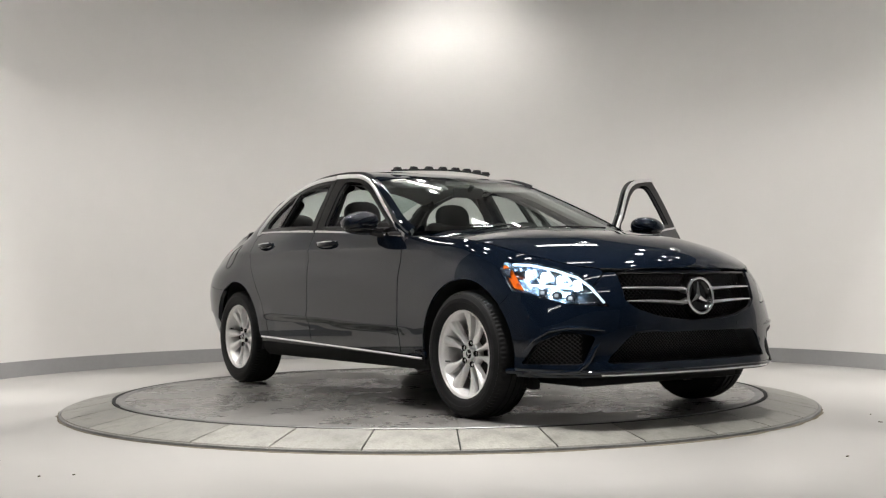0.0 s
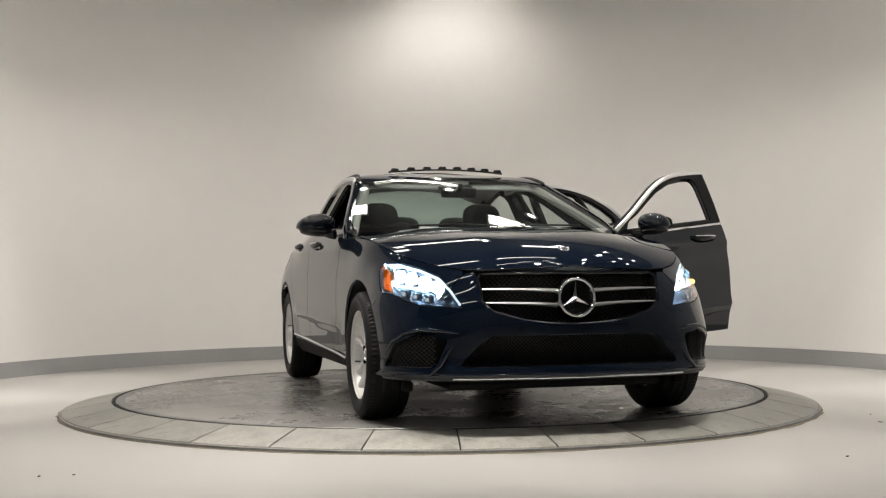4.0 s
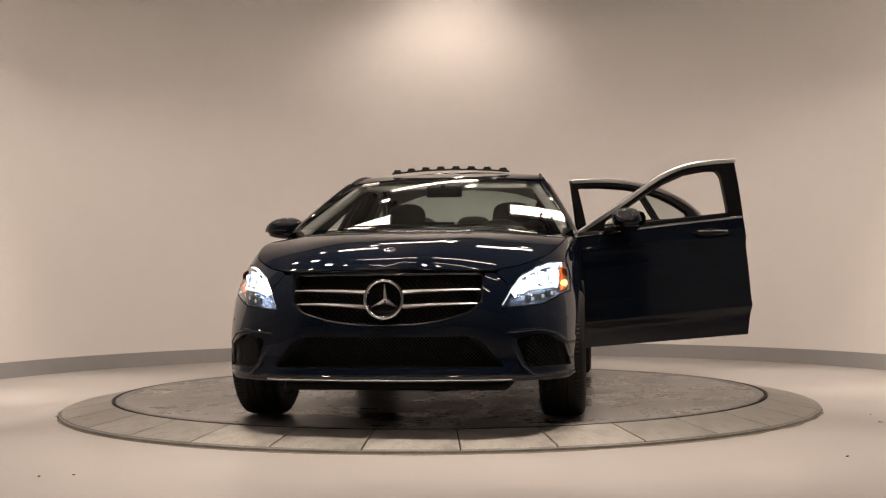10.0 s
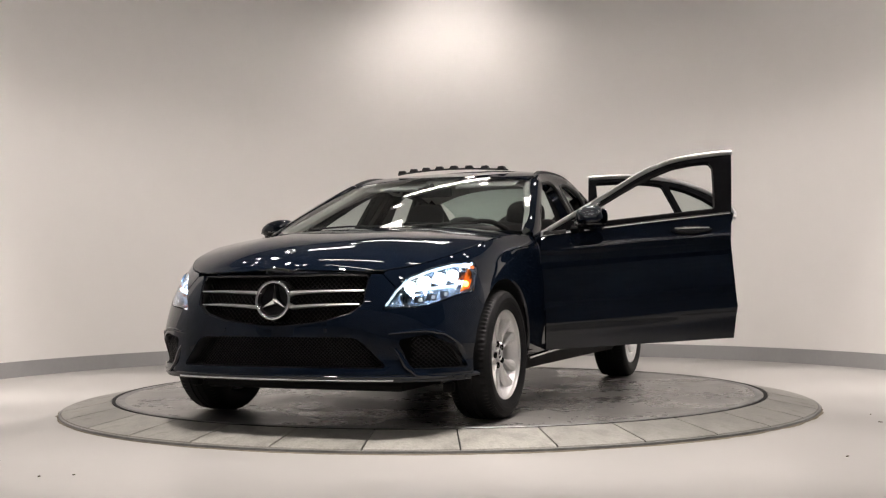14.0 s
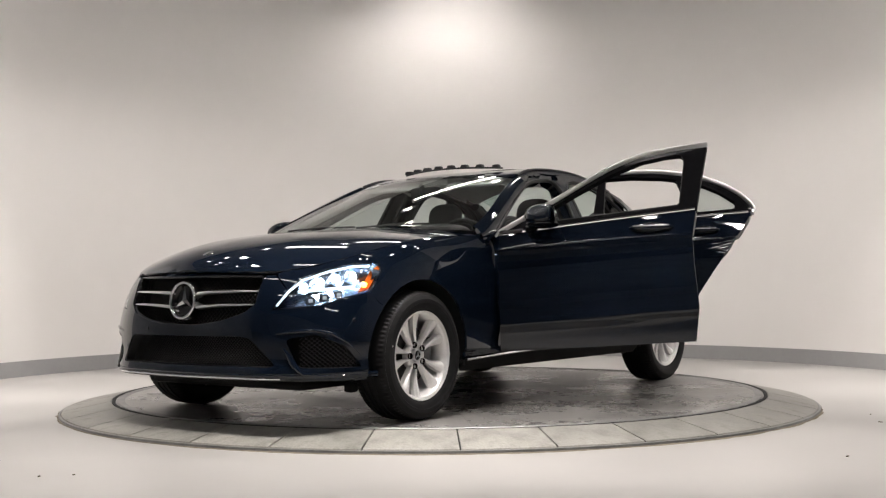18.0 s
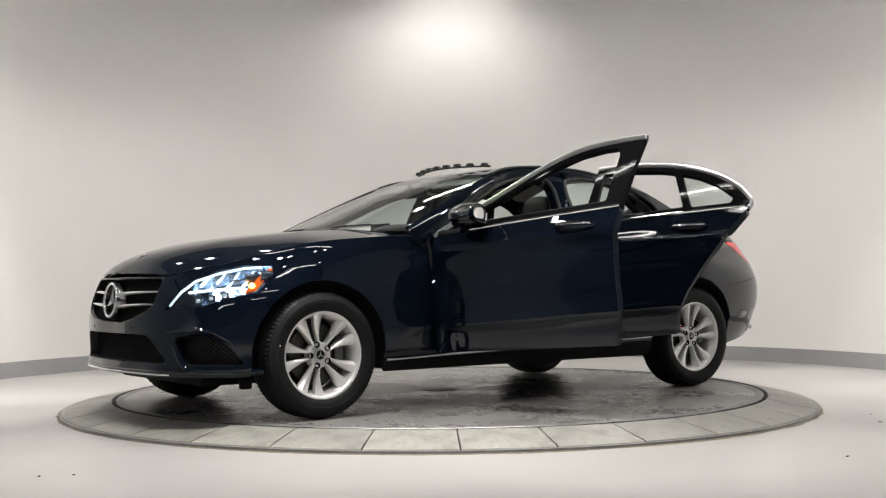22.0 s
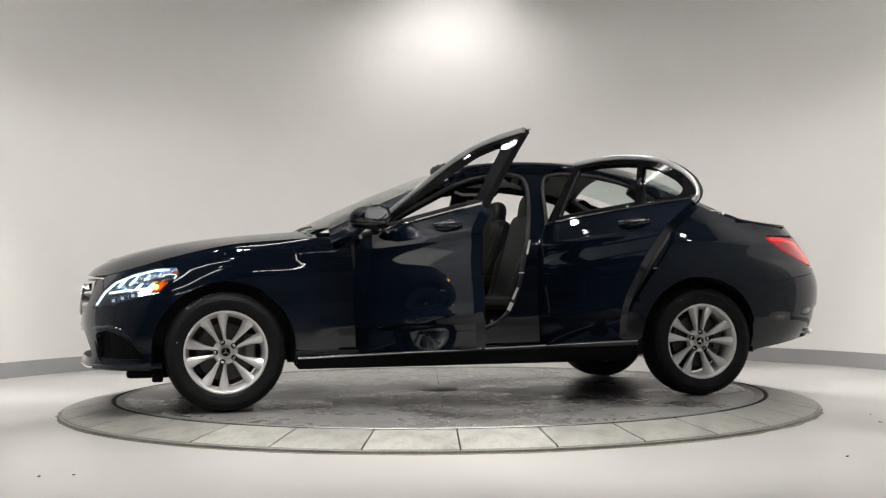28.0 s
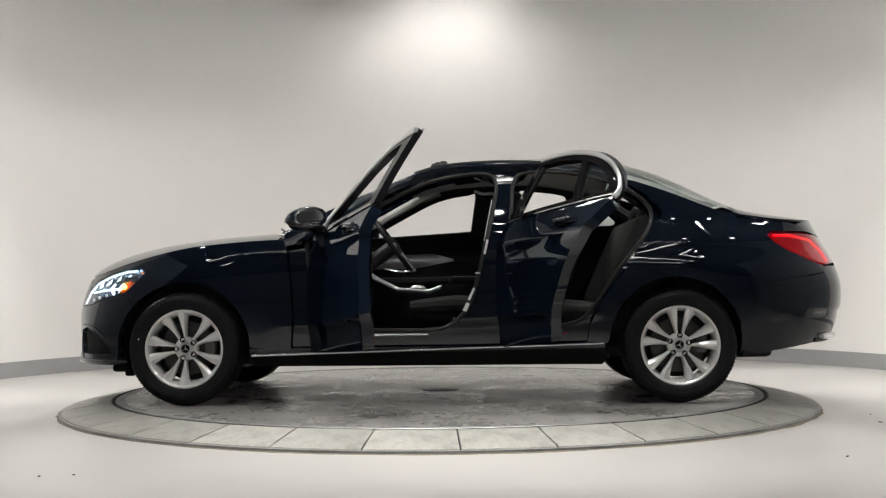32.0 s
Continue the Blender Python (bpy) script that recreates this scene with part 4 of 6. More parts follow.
def build_door(front, m):
    f = flank(m)
    name = "front_door" if front else "rear_door"
    if front:
        low = [(x - 0.004, z) for x, z in F_SHUT] + [(0.80, 0.958)] + [(x, _zb(x)) for x in (0.6, 0.3, 0.0, -0.2)] + [(x + 0.003, z) for x, z in B_SHUT[::-1]]
        topl, wins = DOOR_TOP_F, [WIN_F]
        frame = [(0.795, 0.955)] + topl + [(-0.314, 1.030)] + [(x, _zb(x) - 0.004) for x in (-0.2, 0.0, 0.3, 0.6)]
    else:
        low = [(x - 0.004, z) for x, z in B_SHUT] + [(x, _zb(x)) for x in (-0.5, -0.8, -1.1)] + R_SHUT[::-1]
        topl, wins = DOOR_TOP_R, [WIN_R1, WIN_R2]
        frame = [(-0.322, 1.030)] + topl + [(-1.30, 1.058)] + [(x, _zb(x) - 0.004) for x in (-1.1, -0.8, -0.5)]
    wins = [rounded(w, 0.02) for w in wins]
    surf = lambda x, z: side(x, z)
    door = sheet(name, low, surf, M_PAINT, car, step=0.035, thick=0.06, flip=True, mirror=m, label="navy %s, %s" % (name.replace("_", " "), "closed" if m else "standing wide open"))
    sheet("window_frame", frame, surf, M_FRAME, door, holes=wins, step=0.03, thick=0.035, flip=True, mirror=m, label="gloss black window frame")
    # the inner side
    deep = lambda d: (lambda x, z: side(x, z, d + 0.012 * math.sin(min(max((z - 0.4) / 0.6, 0), 1) * math.pi)))
    inl = [(x, z + (0.02 if z < 0.5 else 0)) for x, z in low]
    sheet("door_lining", inl, deep(0.062), M_INT, door, step=0.05, thick=0, flip=False, mirror=m, label="black door lining")
    sheet("inner_frame", frame, lambda x, z: side(x, z, 0.036), M_PLASTIC, door, holes=wins, step=0.05, thick=0, flip=False, mirror=m, label="black inner window frame")
    cx = 0.28 if front else -0.66
    span = 0.40 if front else 0.33
    alu = rounded([(cx - span, 0.86), (cx - span * 0.2, 0.80), (cx + span, 0.80), (cx + span, 0.845), (cx + span * 0.4, 0.895), (cx - span * 0.6, 0.905)], 0.05)
    sheet("trim_panel", alu, lambda x, z: side(x, z, 0.086), M_ALU, door, step=0.05, thick=0.006, flip=False, mirror=m, label="brushed aluminium trim panel")
    arm = [(cx + span * 0.9, -0.0, 0.72), (cx, -0.0, 0.705), (cx - span * 0.85, 0.0, 0.715)]
    part("armrest", tube([f(x, z, 0.11) for x, _, z in arm], [0.025, 0.036, 0.03], 10), M_INT, door, "black padded armrest")
    part("door_pull", tube([f(cx + span * 0.3, 0.80, 0.10), f(cx, 0.775, 0.125), f(cx - span * 0.25, 0.79, 0.10)], [0.009, 0.011, 0.009], 8), M_CHROME, door, "chrome inner door pull")
    # bright lines
    part("belt_strip", tube(line_on(f, [(x, _zb(x) + 0.002) for x in ((0.79, 0.5, 0.2, -0.1, -0.305) if front else (-0.33, -0.6, -0.9, -1.15, -1.31))], -0.002), 0.008, 8, flat=0.8), M_CHROME, door, "bright chrome belt strip")
    tl = topl
    part("frame_strip", tube(line_on(f, [(x, z - 0.010) for x, z in tl], -0.003, 0.03), 0.015, 8, flat=0.75), M_SATIN, door, "bright strip round the window frame")
    for w in wins[:1]:
        part("window_seal", tube([f(x, z, 0.016) for x, z in smooth_loop(w, 0.05)], 0.007, 6, closed=True), M_SEAL, door, "black rubber window seal")
    if not front:
        g = sheet("quarter_glass", wins[1], lambda x, z: side(x, z, 0.014), M_SIDEGLASS, door, step=0.05, thick=0, flip=True, mirror=m, label="tinted fixed quarter glass")
        g.visible_shadow = False
    if front:
        handle(door, m, -0.185, 0.045, 0.940)
        door_mirror(door, m)
    else:
        handle(door, m, -1.115, -0.895, 0.962)
    e = B_SHUT if front else R_SHUT[:-1]
    off = 0.02
    part("edge_seal", tube(line_on(f, [(x + off, z) for x, z in e], 0.055), 0.010, 6), M_SEAL, door, "black rubber door seal")
    if not m:
        rp = Vector(f(*((-0.225, 0.375) if front else (-0.90, 0.385)), 0.078))
        part("edge_reflector", box((0.022, 0.006, 0.008), Matrix.Translation(rp), 0.002), M_RED, door, "small red door edge reflector")
        lx = -0.272 if front else -1.055
        lz = 0.72 if front else 0.73
        p = Vector(f(lx + 0.012, lz, 0.032))
        part("latch", box((0.012, 0.026, 0.06), Matrix.Translation(p), 0.003), M_ALLOYD, door, "dark steel door latch")
        door.matrix_basis = HINGE_F if front else HINGE_R
        hx = 0.775 if front else -0.335
        for hz in (0.50, 0.80):
            hp = Vector(f(hx, hz, 0.045))
            part("hinge", join(box((0.05, 0.022, 0.06), Matrix.Translation(hp), 0.005), tube([hp + Vector((0.022, 0.008, -0.035)), hp + Vector((0.022, 0.008, 0.035))], 0.009, 10)), M_PAINT, door, "navy painted door hinge")
        part("check_strap", box((0.03, 0.02, 0.03), Matrix.Translation(f(0.79 if front else -0.31, 0.62, 0.05)), 0.004), M_SATIN, door)
    return door


HOLE_F = rounded([(0.72, 0.93), (0.67, 0.55), (0.60, 0.425), (0.0, 0.422), (-0.108, 0.44), (-0.204, 0.527), (-0.256, 0.643), (-0.317, 0.905), (-0.364, 1.085), (-0.389, 1.257), (-0.374, 1.328), (-0.292, 1.350), (-0.11, 1.330), (0.027, 1.293), (0.14, 1.240), (0.30, 1.155), (0.454, 1.072), (0.68, 0.965)], 0.06)
HOLE_R = rounded([(-0.468, 1.06), (-0.48, 1.258), (-0.512, 1.338), (-0.623, 1.358), (-0.8, 1.348), (-0.97, 1.318), (-1.122, 1.264), (-1.252, 1.182), (-1.305, 1.095), (-1.262, 0.985), (-1.10, 0.790), (-0.927, 0.538), (-0.856, 0.468), (-0.7, 0.433), (-0.48, 0.43), (-0.43, 0.47), (-0.42, 0.6), (-0.435, 0.8), (-0.455, 1.0)], 0.06)


def frame_depth(x, z):
    t = min(max((_zr(x) - 0.012 - z) / 0.05, 0), 1)
    return 0.042 * t


def build_side_frame(m):
    outer = [(0.835, 0.30), (0.835, 0.955)] + [(x, _zr(x) - 0.003) for x in (0.80, 0.62, 0.454, 0.3, 0.14, -0.03, -0.2, -0.4, -0.6, -0.8, -1.0, -1.15)]
    outer += [(-1.30, 1.22), (-1.385, 1.12), (-1.39, 1.04), (-1.30, 0.88), (-1.15, 0.66), (-1.03, 0.52), (-0.99, 0.30)]
    fr = sheet("body_side_frame", outer, lambda x, z: side(x, z, frame_depth(x, z)), M_PAINT, car, holes=[HOLE_F, HOLE_R], step=0.035, thick=0.07, flip=True, mirror=m, label="navy pillars and door apertures")
    f = flank(m)
    for h in (HOLE_F, HOLE_R):
        part("aperture_seal", tube([f(x, z, frame_depth(x, z) + 0.006) for x, z in smooth_loop(h, 0.04)], 0.013, 8, closed=True), M_SEAL, fr, "black rubber door seal")
    part("entry_plate", tube([f(0.42, 0.398, 0.03), f(0.015, 0.398, 0.03)], 0.010, 8, flat=2.2), M_ALU, fr, "bright entry sill plate")
    if not m:
        for (x, z, w, h, mt) in ((-0.322, 0.90, 0.012, 0.085, M_PAPER), (-0.236, 0.63, 0.014, 0.075, M_PAPER), (-0.205, 0.555, 0.022, 0.05, M_PAPER), (-0.221, 0.59, 0.020, 0.018, M_INK)):
            p = f(x, z, 0.034)
            part("sticker", box((w, 0.003, h), Matrix.Translation(p) @ pose(0, 0, 0, 0, -12 if z > 0.8 else -25, 0)), mt, fr, "small white paper label" if mt == M_PAPER else "")
        for (x, z) in ((-0.262, 0.75), (-1.105, 0.772)):
            p = Vector(f(x, z, 0.03))
            part("striker", tube([p, p + Vector((0, 0.018, 0)), p + Vector((-0.02, 0.018, 0.0)), p + Vector((-0.02, 0, 0))], 0.004, 6), M_SATIN, fr, "steel door striker")


for m in (False, True):
    build_side_frame(m)
    build_door(True, m)
    build_door(False, m)


# ---- the nose: lamps, grille, intakes ----
def net(f, poly, pitch, radius, skew=0.62):
    """A diamond net of thin bars clipped to an outline; f maps (a, b) to a point."""
    xs, ys = [p[0] for p in poly], [p[1] for p in poly]
    bm = bmesh.new()
    w, h = max(xs) - min(xs), max(ys) - min(ys)
    for sgn in (1, -1):
        c = min(xs) - h / skew
        while c < max(xs) + h / skew:
            run = []
            k = 0
            while k * 0.012 <= h + 0.02:
                b = min(ys) + k * 0.012
                a = c + sgn * (b - min(ys)) / skew * 0.75
                if inside((a, b), poly):
                    run.append((a, b))
                elif len(run) > 1:
                    _bar(bm, [f(*q) for q in (run[0], run[len(run) // 2], run[-1])], radius)
                    run = []
                k += 1
            if len(run) > 1:
                _bar(bm, [f(*q) for q in (run[0], run[len(run) // 2], run[-1])], radius)
            c += pitch
    return bm


def _bar(bm, pts, r):
    prev = None
    for p in pts:
        ring = [bm.verts.new((p[0] + dx, p[1] + dy, p[2] + dz)) for dx, dy, dz in ((r, 0, 0), (0, r * 0.7, r * 0.7), (-r, 0, 0), (0, -r * 0.7, -r * 0.7))]
        if prev:
            for i in range(4):
                bm.faces.new((prev[i], prev[(i + 1) % 4], ring[(i + 1) % 4], ring[i]))
        prev = ring


def pocket_rim(loop, d0, d1, material, parent, s=1):
    """The walls of a pocket in the skin, from its floor at depth d0 (a number or a function of u) up to d1."""
    bm = bmesh.new()
    lp = smooth_loop(loop, 0.03)
    d = d0 if callable(d0) else (lambda u: d0)
    A = [bm.verts.new((p[0], s * p[1], p[2])) for p in (skin(u, z, d(u)) for u, z in lp)]
    B = [bm.verts.new((p[0], s * p[1], p[2])) for p in (skin(u, z, d1) for u, z in lp)]
    for i in range(len(lp)):
        j = (i + 1) % len(lp)
        bm.faces.new((A[i], A[j], B[j], B[i]))
    return part("pocket_rim", bm, material, parent)


def build_lamp(s):
    """A headlamp: bowl, light guides, projectors, amber corner and clear lens. s: 1 left, -1 right."""
    def f(u, z, d=0.0):
        p = skin(u, z, d)
        return (p[0], s * p[1], p[2])
    m = s < 0
    lamp_e = sheet("headlamp", LAMP, lambda u, z: skin(u, z, 0.15), M_REFLD, car, step=0.03, thick=0, mirror=m, label="LED headlamp with lit guides and an amber corner")
    rim = bmesh.new()
    lp = smooth_loop(LAMP, 0.03)
    A, B = [rim.verts.new(f(u, z, 0.15)) for u, z in lp], [rim.verts.new(f(u, z, 0.006)) for u, z in lp]
    for i in range(len(lp)):
        j = (i + 1) % len(lp)
        rim.faces.new((A[i], A[j], B[j], B[i]))
    part("bowl_rim", rim, M_REFLD, lamp_e)
    part("light_guide", tube([f(u, z, 0.014) for u, z in ((0.592, 0.590), (0.655, 0.660), (0.73, 0.712), (0.86, 0.750), (1.0, 0.776), (1.09, 0.780))], 0.0058, 8), M_LED, lamp_e, "glowing white daytime running guide")
    part("light_guide", tube([f(u, z, 0.02) for u, z in ((0.70, 0.655), (0.80, 0.664), (0.90, 0.672), (0.97, 0.677))], 0.0065, 8), M_LED, lamp_e, "glowing white lower guide")
    for k in range(4):
        u = 0.745 + 0.075 * k
        part("light_blade", tube([f(u, 0.668, 0.026), f(u + 0.03, 0.700, 0.022), f(u + 0.075, 0.742 + 0.006 * k, 0.018)], [0.006, 0.0085, 0.005], 8), M_BLADE, lamp_e, "slanting light blade")
    for u, z in ((0.761, 0.614), (0.828, 0.627), (0.897, 0.641)):
        c = Vector(f(u, z, 0.028))
        n = (Vector(f(u, z, 0.0)) - c).normalized()
        q = n.to_track_quat("Z", "Y").to_matrix().to_4x4()
        part("projector", join(box((0.040, 0.036, 0.03), Matrix.Translation(c) @ q, 0.004)), M_REFLD, lamp_e, "small square LED projector")
        part("projector_lens", box((0.022, 0.018, 0.012), Matrix.Translation(c + n * 0.012) @ q, 0.004), M_LEDDIM, lamp_e)
    # main beam: deep cells that look straight ahead
    for u, z in ((0.700, 0.672), (0.782, 0.694), (0.864, 0.712), (0.946, 0.724), (1.03, 0.735)):
        c = Vector(f(u, z, 0.0)) - Vector((0.125, 0, 0))
        b = lathe([(0.029, 0.0), (0.030, 0.086), (0.0315, 0.086), (0.0315, 0.0)], 18, "x")
        bmesh.ops.transform(b, matrix=Matrix.Translation(c), verts=b.verts)
        part("beam_cell", b, M_REFLD, lamp_e, "deep beam cell")
        d = lathe([(0.0, 0.002), (0.0285, 0.002), (0.0285, 0.0), (0.0, 0.0)], 16, "x")
        bmesh.ops.transform(d, matrix=Matrix.Translation(c), verts=d.verts)
        part("beam_source", d, M_BEAM, lamp_e, "bright main beam source")
    amb = [(0.998, 0.656), (1.048, 0.666), (1.144, 0.768), (1.137, 0.781), (1.088, 0.754)]
    sheet("corner_reflector", amb, lambda u, z: skin(u, z, 0.012), M_AMBER, lamp_e, step=0.03, thick=0.02, mirror=m, label="amber corner reflector")
    part("marker_bulb", blob((0.016, 0.016, 0.014) if s > 0 else (0.009, 0.009, 0.009), Matrix.Translation(f(1.030, 0.688, 0.009)), 18, 10), M_AMBERLIT if s > 0 else M_AMBER, lamp_e, "lit amber side marker" if s > 0 else "amber side marker")
    g = sheet("lens", LAMP, lambda u, z: skin(u, z, 0.001), M_LENS, lamp_e, step=0.03, thick=0, mirror=m, label="clear lamp lens")
    g.visible_shadow = False


def build_nose():
    build_lamp(1)
    build_lamp(-1)
    # grille
    half = [(0.515, 0.715), (0.497, 0.66), (0.485, 0.60), (0.42, 0.555), (0.28, 0.517), (0.14, 0.500)]
    g = [(0.0, 0.733)] + [(0.3, 0.735), (0.50, 0.733)] + half + [(0, 0.495)] + [(-u, z) for u, z in half[::-1]] + [(-0.50, 0.733), (-0.3, 0.735)]
    grille = sheet("grille", g, lambda u, z: skin(u, z, 0.085), M_NET, car, step=0.05, thick=0, label="black grille with twin bright louvres and a ringed emblem")
    pocket_rim(g, 0.085, 0.004, M_NET, grille)
    part("grille_net", net(lambda u, z: skin(u, z, 0.05), g, 0.028, 0.0022), M_MESH, grille, "black diamond net")
    part("grille_surround", tube([skin(u, z, 0.012) for u, z in smooth_loop(g, 0.04)], 0.006, 6, closed=True), M_GLOSSBLACK, grille)
    for z0, z1, ue in ((0.652, 0.662, 0.488), (0.583, 0.598, 0.462)):
        for s in (1, -1):
            bm = bmesh.new()
            rows = []
            for k in range(9):
                t = k / 8
                u = 0.075 + (ue - 0.075) * t
                z = z0 + (z1 - z0) * (1 - (1 - t) ** 2.2)
                hgt = 0.010 * (1 - t) ** 0.7 + 0.0048
                a = [skin(u, z + hgt * 0.6, 0.012 + 0.01 * t), skin(u, z + hgt * 0.45, 0.002 + 0.006 * t), skin(u, z - hgt * 0.3, 0.000 + 0.006 * t), skin(u, z - hgt * 0.75, 0.03), skin(u, z, 0.05)]
                rows.append([bm.verts.new((p[0], s * p[1], p[2])) for p in a])
            for A, B in zip(rows, rows[1:]):
                for i in range(5):
                    j = (i + 1) % 5
                    bm.faces.new((A[i], A[j], B[j], B[i]))
            bm.faces.new(rows[-1])
            part("louvre", bm, M_SATIN, grille, "silver louvre with a bright edge", angle=20)
    c = (2.212, 0, 0.619)
    tilt = pose(0, 0, 0, 0, -6, 0)
    dish = lathe([(0.0, -0.030), (0.072, -0.022), (0.085, -0.004), (0.088, -0.03), (0.0, -0.04)], 48, "x")
    bmesh.ops.transform(dish, matrix=Matrix.Translation(c) @ tilt, verts=dish.verts)
    part("emblem_dish", dish, M_GLOSSBLACK, grille, "dark round emblem dish")
    ringm = lathe([(0.0875 + 0.0078 * math.cos(2 * math.pi * k / 12), 0.009 * math.sin(2 * math.pi * k / 12)) for k in range(13)], 56, "x")
    back = lathe([(0.081, -0.03), (0.081, 0.0), (0.093, 0.0), (0.101, -0.045), (0.081, -0.045)], 48, "x")
    ringm = join(ringm, back)
    bmesh.ops.transform(ringm, matrix=Matrix.Translation(c) @ tilt, verts=ringm.verts)
    part("emblem_ring", ringm, M_CHROMED, grille, "bright round emblem ring")
    star = bmesh.new()
    mid = star.verts.new((0.004, 0, 0))
    low = star.verts.new((-0.02, 0, 0))
    for k in range(3):
        a = math.pi / 2 + k * 2 * math.pi / 3
        tip = star.verts.new((-0.006, 0.076 * math.cos(a), 0.076 * math.sin(a)))
        for d in (-1, 1):
            b = a + d * math.pi / 3
            w = star.verts.new((-0.010, 0.0155 * math.cos(b), 0.0155 * math.sin(b)))
            star.faces.new((mid, tip, w) if d < 0 else (mid, w, tip))
            star.faces.new((low, w, tip) if d < 0 else (low, tip, w))
    bmesh.ops.transform(star, matrix=Matrix.Translation(c) @ tilt, verts=star.verts)
    part("emblem_bars", star, M_CHROMED, grille, "three plain bright bars in the ring", smooth=False)
    b = blob((0.028, 0.028, 0.006), Matrix.Translation(bonnet(2.045, 0)) @ pose(0, 0, 0, 0, 24, 0), 24, 10)
    part("bonnet_badge", b, M_CHROMED, car, "small round bright badge on the bonnet")
    # lower intakes
    a, b = u_of_y(0.44), u_of_y(0.57)
    mid = rounded([(a, 0.445), (-a, 0.445), (-b, 0.30), (b, 0.30)], 0.05)
    it = sheet("lower_intake", mid, lambda u, z: skin(u, z, 0.10), M_NET, car, step=0.05, thick=0, label="black lower air intake with a net")
    pocket_rim(mid, 0.10, 0.006, M_PLASTIC, it)
    part("intake_net", net(lambda u, z: skin(u, z, 0.045), mid, 0.021, 0.0021), M_MESH, it, "black diamond net")
    w = rounded([(0.635, 0.432), (0.775, 0.456), (0.905, 0.405), (0.995, 0.297), (0.70, 0.297)], 0.03)
    for s in (1, -1):
        o = sheet("side_intake", w, lambda u, z: skin(u, z, 0.05 + 0.05 * max(0, 0.78 - u) / 0.15), M_NET, car, step=0.04, thick=0, mirror=s < 0, label="black side intake with a net")
        pocket_rim(w, lambda u: 0.05 + 0.05 * max(0, 0.78 - u) / 0.15, 0.006, M_PLASTIC, o, s)
        wn = [(max(u, 0.70), z) for u, z in w]
        part("intake_net", net(lambda u, z: (lambda p: (p[0], s * p[1], p[2]))(skin(u, z, 0.018)), wn, 0.024, 0.0026), M_MESH, o, "black diamond net")
    for s in (1, -1):
        pts = [skin(u, z, d) for u, z, d in ((0.52, 0.452, 0.012), (0.60, 0.460, 0.006), (0.68, 0.470, 0.003), (0.77, 0.474, 0.002), (0.85, 0.458, 0.002), (0.92, 0.415, 0.003), (0.975, 0.36, 0.006), (1.01, 0.305, 0.012))]
        part("intake_brow", tube([(p[0], s * p[1], p[2]) for p in pts], [0.004, 0.007, 0.009, 0.010, 0.009, 0.008, 0.007, 0.004], 10), M_PAINT, car, "navy brow over the side intake")
        pts = [skin(u, z, d) for u, z, d in ((0.60, 0.425, 0.012), (0.645, 0.37, 0.006), (0.675, 0.31, 0.004), (0.72, 0.268, 0.004), (0.85, 0.262, 0.004))]
        part("intake_fin", tube([(p[0], s * p[1], p[2]) for p in pts], [0.006, 0.013, 0.014, 0.012, 0.006], 10), M_PAINT, car, "navy fin between the intakes")
    # splitter and bright lip
    lipu = [float(u) for u in np.linspace(-0.615, 0.615, 28)]
    part("bright_lip", tube([skin(u, 0.247, -0.003) for u in lipu], 0.0055, 8), M_CHROME, car, "thin chrome lip under the bumper")
    sp = bmesh.new()
    rows = []
    for u in np.linspace(-1.08, 1.08, 40):
        e = min(1, max(0, (1.10 - abs(u)) / 0.3))
        rows.append([sp.verts.new(skin(float(u), z, d)) for z, d in ((0.272, 0.008), (0.262, -0.003 * e), (0.250, -0.004 * e), (0.243, 0.006), (0.240, 0.06), (0.232, 0.25), (0.285, 0.10))])
    for A, B in zip(rows, rows[1:]):
        for i in range(7):
            j = (i + 1) % 7
            sp.faces.new((A[i], A[j], B[j], B[i]))
    part("splitter", sp, M_PAINT, car, "navy lower lip of the bumper", angle=30)
    part("chin", join(box((0.5, 1.1, 0.05), pose(1.70, 0, 0.20), 0.02), box((0.06, 0.05, 0.05), pose(1.78, 0.72, 0.19), 0.012), box((0.06, 0.05, 0.05), pose(1.78, -0.72, 0.19), 0.012)), M_NET, car, "black undertray edge")
    for u, z in ((0.954, 0.518), (0.29, 0.478)):
        for s in (1, -1):
            p, q = Vector(skin(u, z, -0.001)), Vector(skin(u, z, 0.03))
            p.y, q.y = s * p.y, s * q.y
            d = lathe([(0.0, 0.0), (0.0095, 0.0), (0.011, -0.002)], 16)
            bmesh.ops.transform(d, matrix=Matrix.Translation(p) @ (p - q).to_track_quat("Z", "Y").to_matrix().to_4x4(), verts=d.verts)
            part("parking_sensor", d, M_GLOSSBLACK, car, "small round parking sensor")


M_REFLD = mat("dark_lamp_bowl", (0.13, 0.165, 0.21), 0.22, 0.85, noise_scale=30, amount=0.3)
M_LEDDIM = mat("dim_led_lens", (0.5, 0.55, 0.6), 0.12, 0.4, coat=1.0, emit=0.25, emit_color=(0.75, 0.9, 1.0))
M_CHROMED = mat("polished_emblem", (0.66, 0.66, 0.67), 0.12, 1.0)
build_nose()


# ---- the tail ----
def tail(w, z, d=0.0):
    p = skin(UMAX - abs(w), z, d)
    return (p[0], -p[1] if w < 0 else p[1], p[2])


def wu(x):
    return UMAX - u_of_x(x)


def wy(y):
    return UMAX - u_rear(y)


def under(w, z):
    """The rear bumper's lower part lies a little deeper, below a rising line."""
    x = tail(w, z)[0]
    t = min(max((0.458 + (-1.81 - x) * 0.13 - z) / 0.022, 0), 1)
    return 0.016 * t * t * (3 - 2 * t)


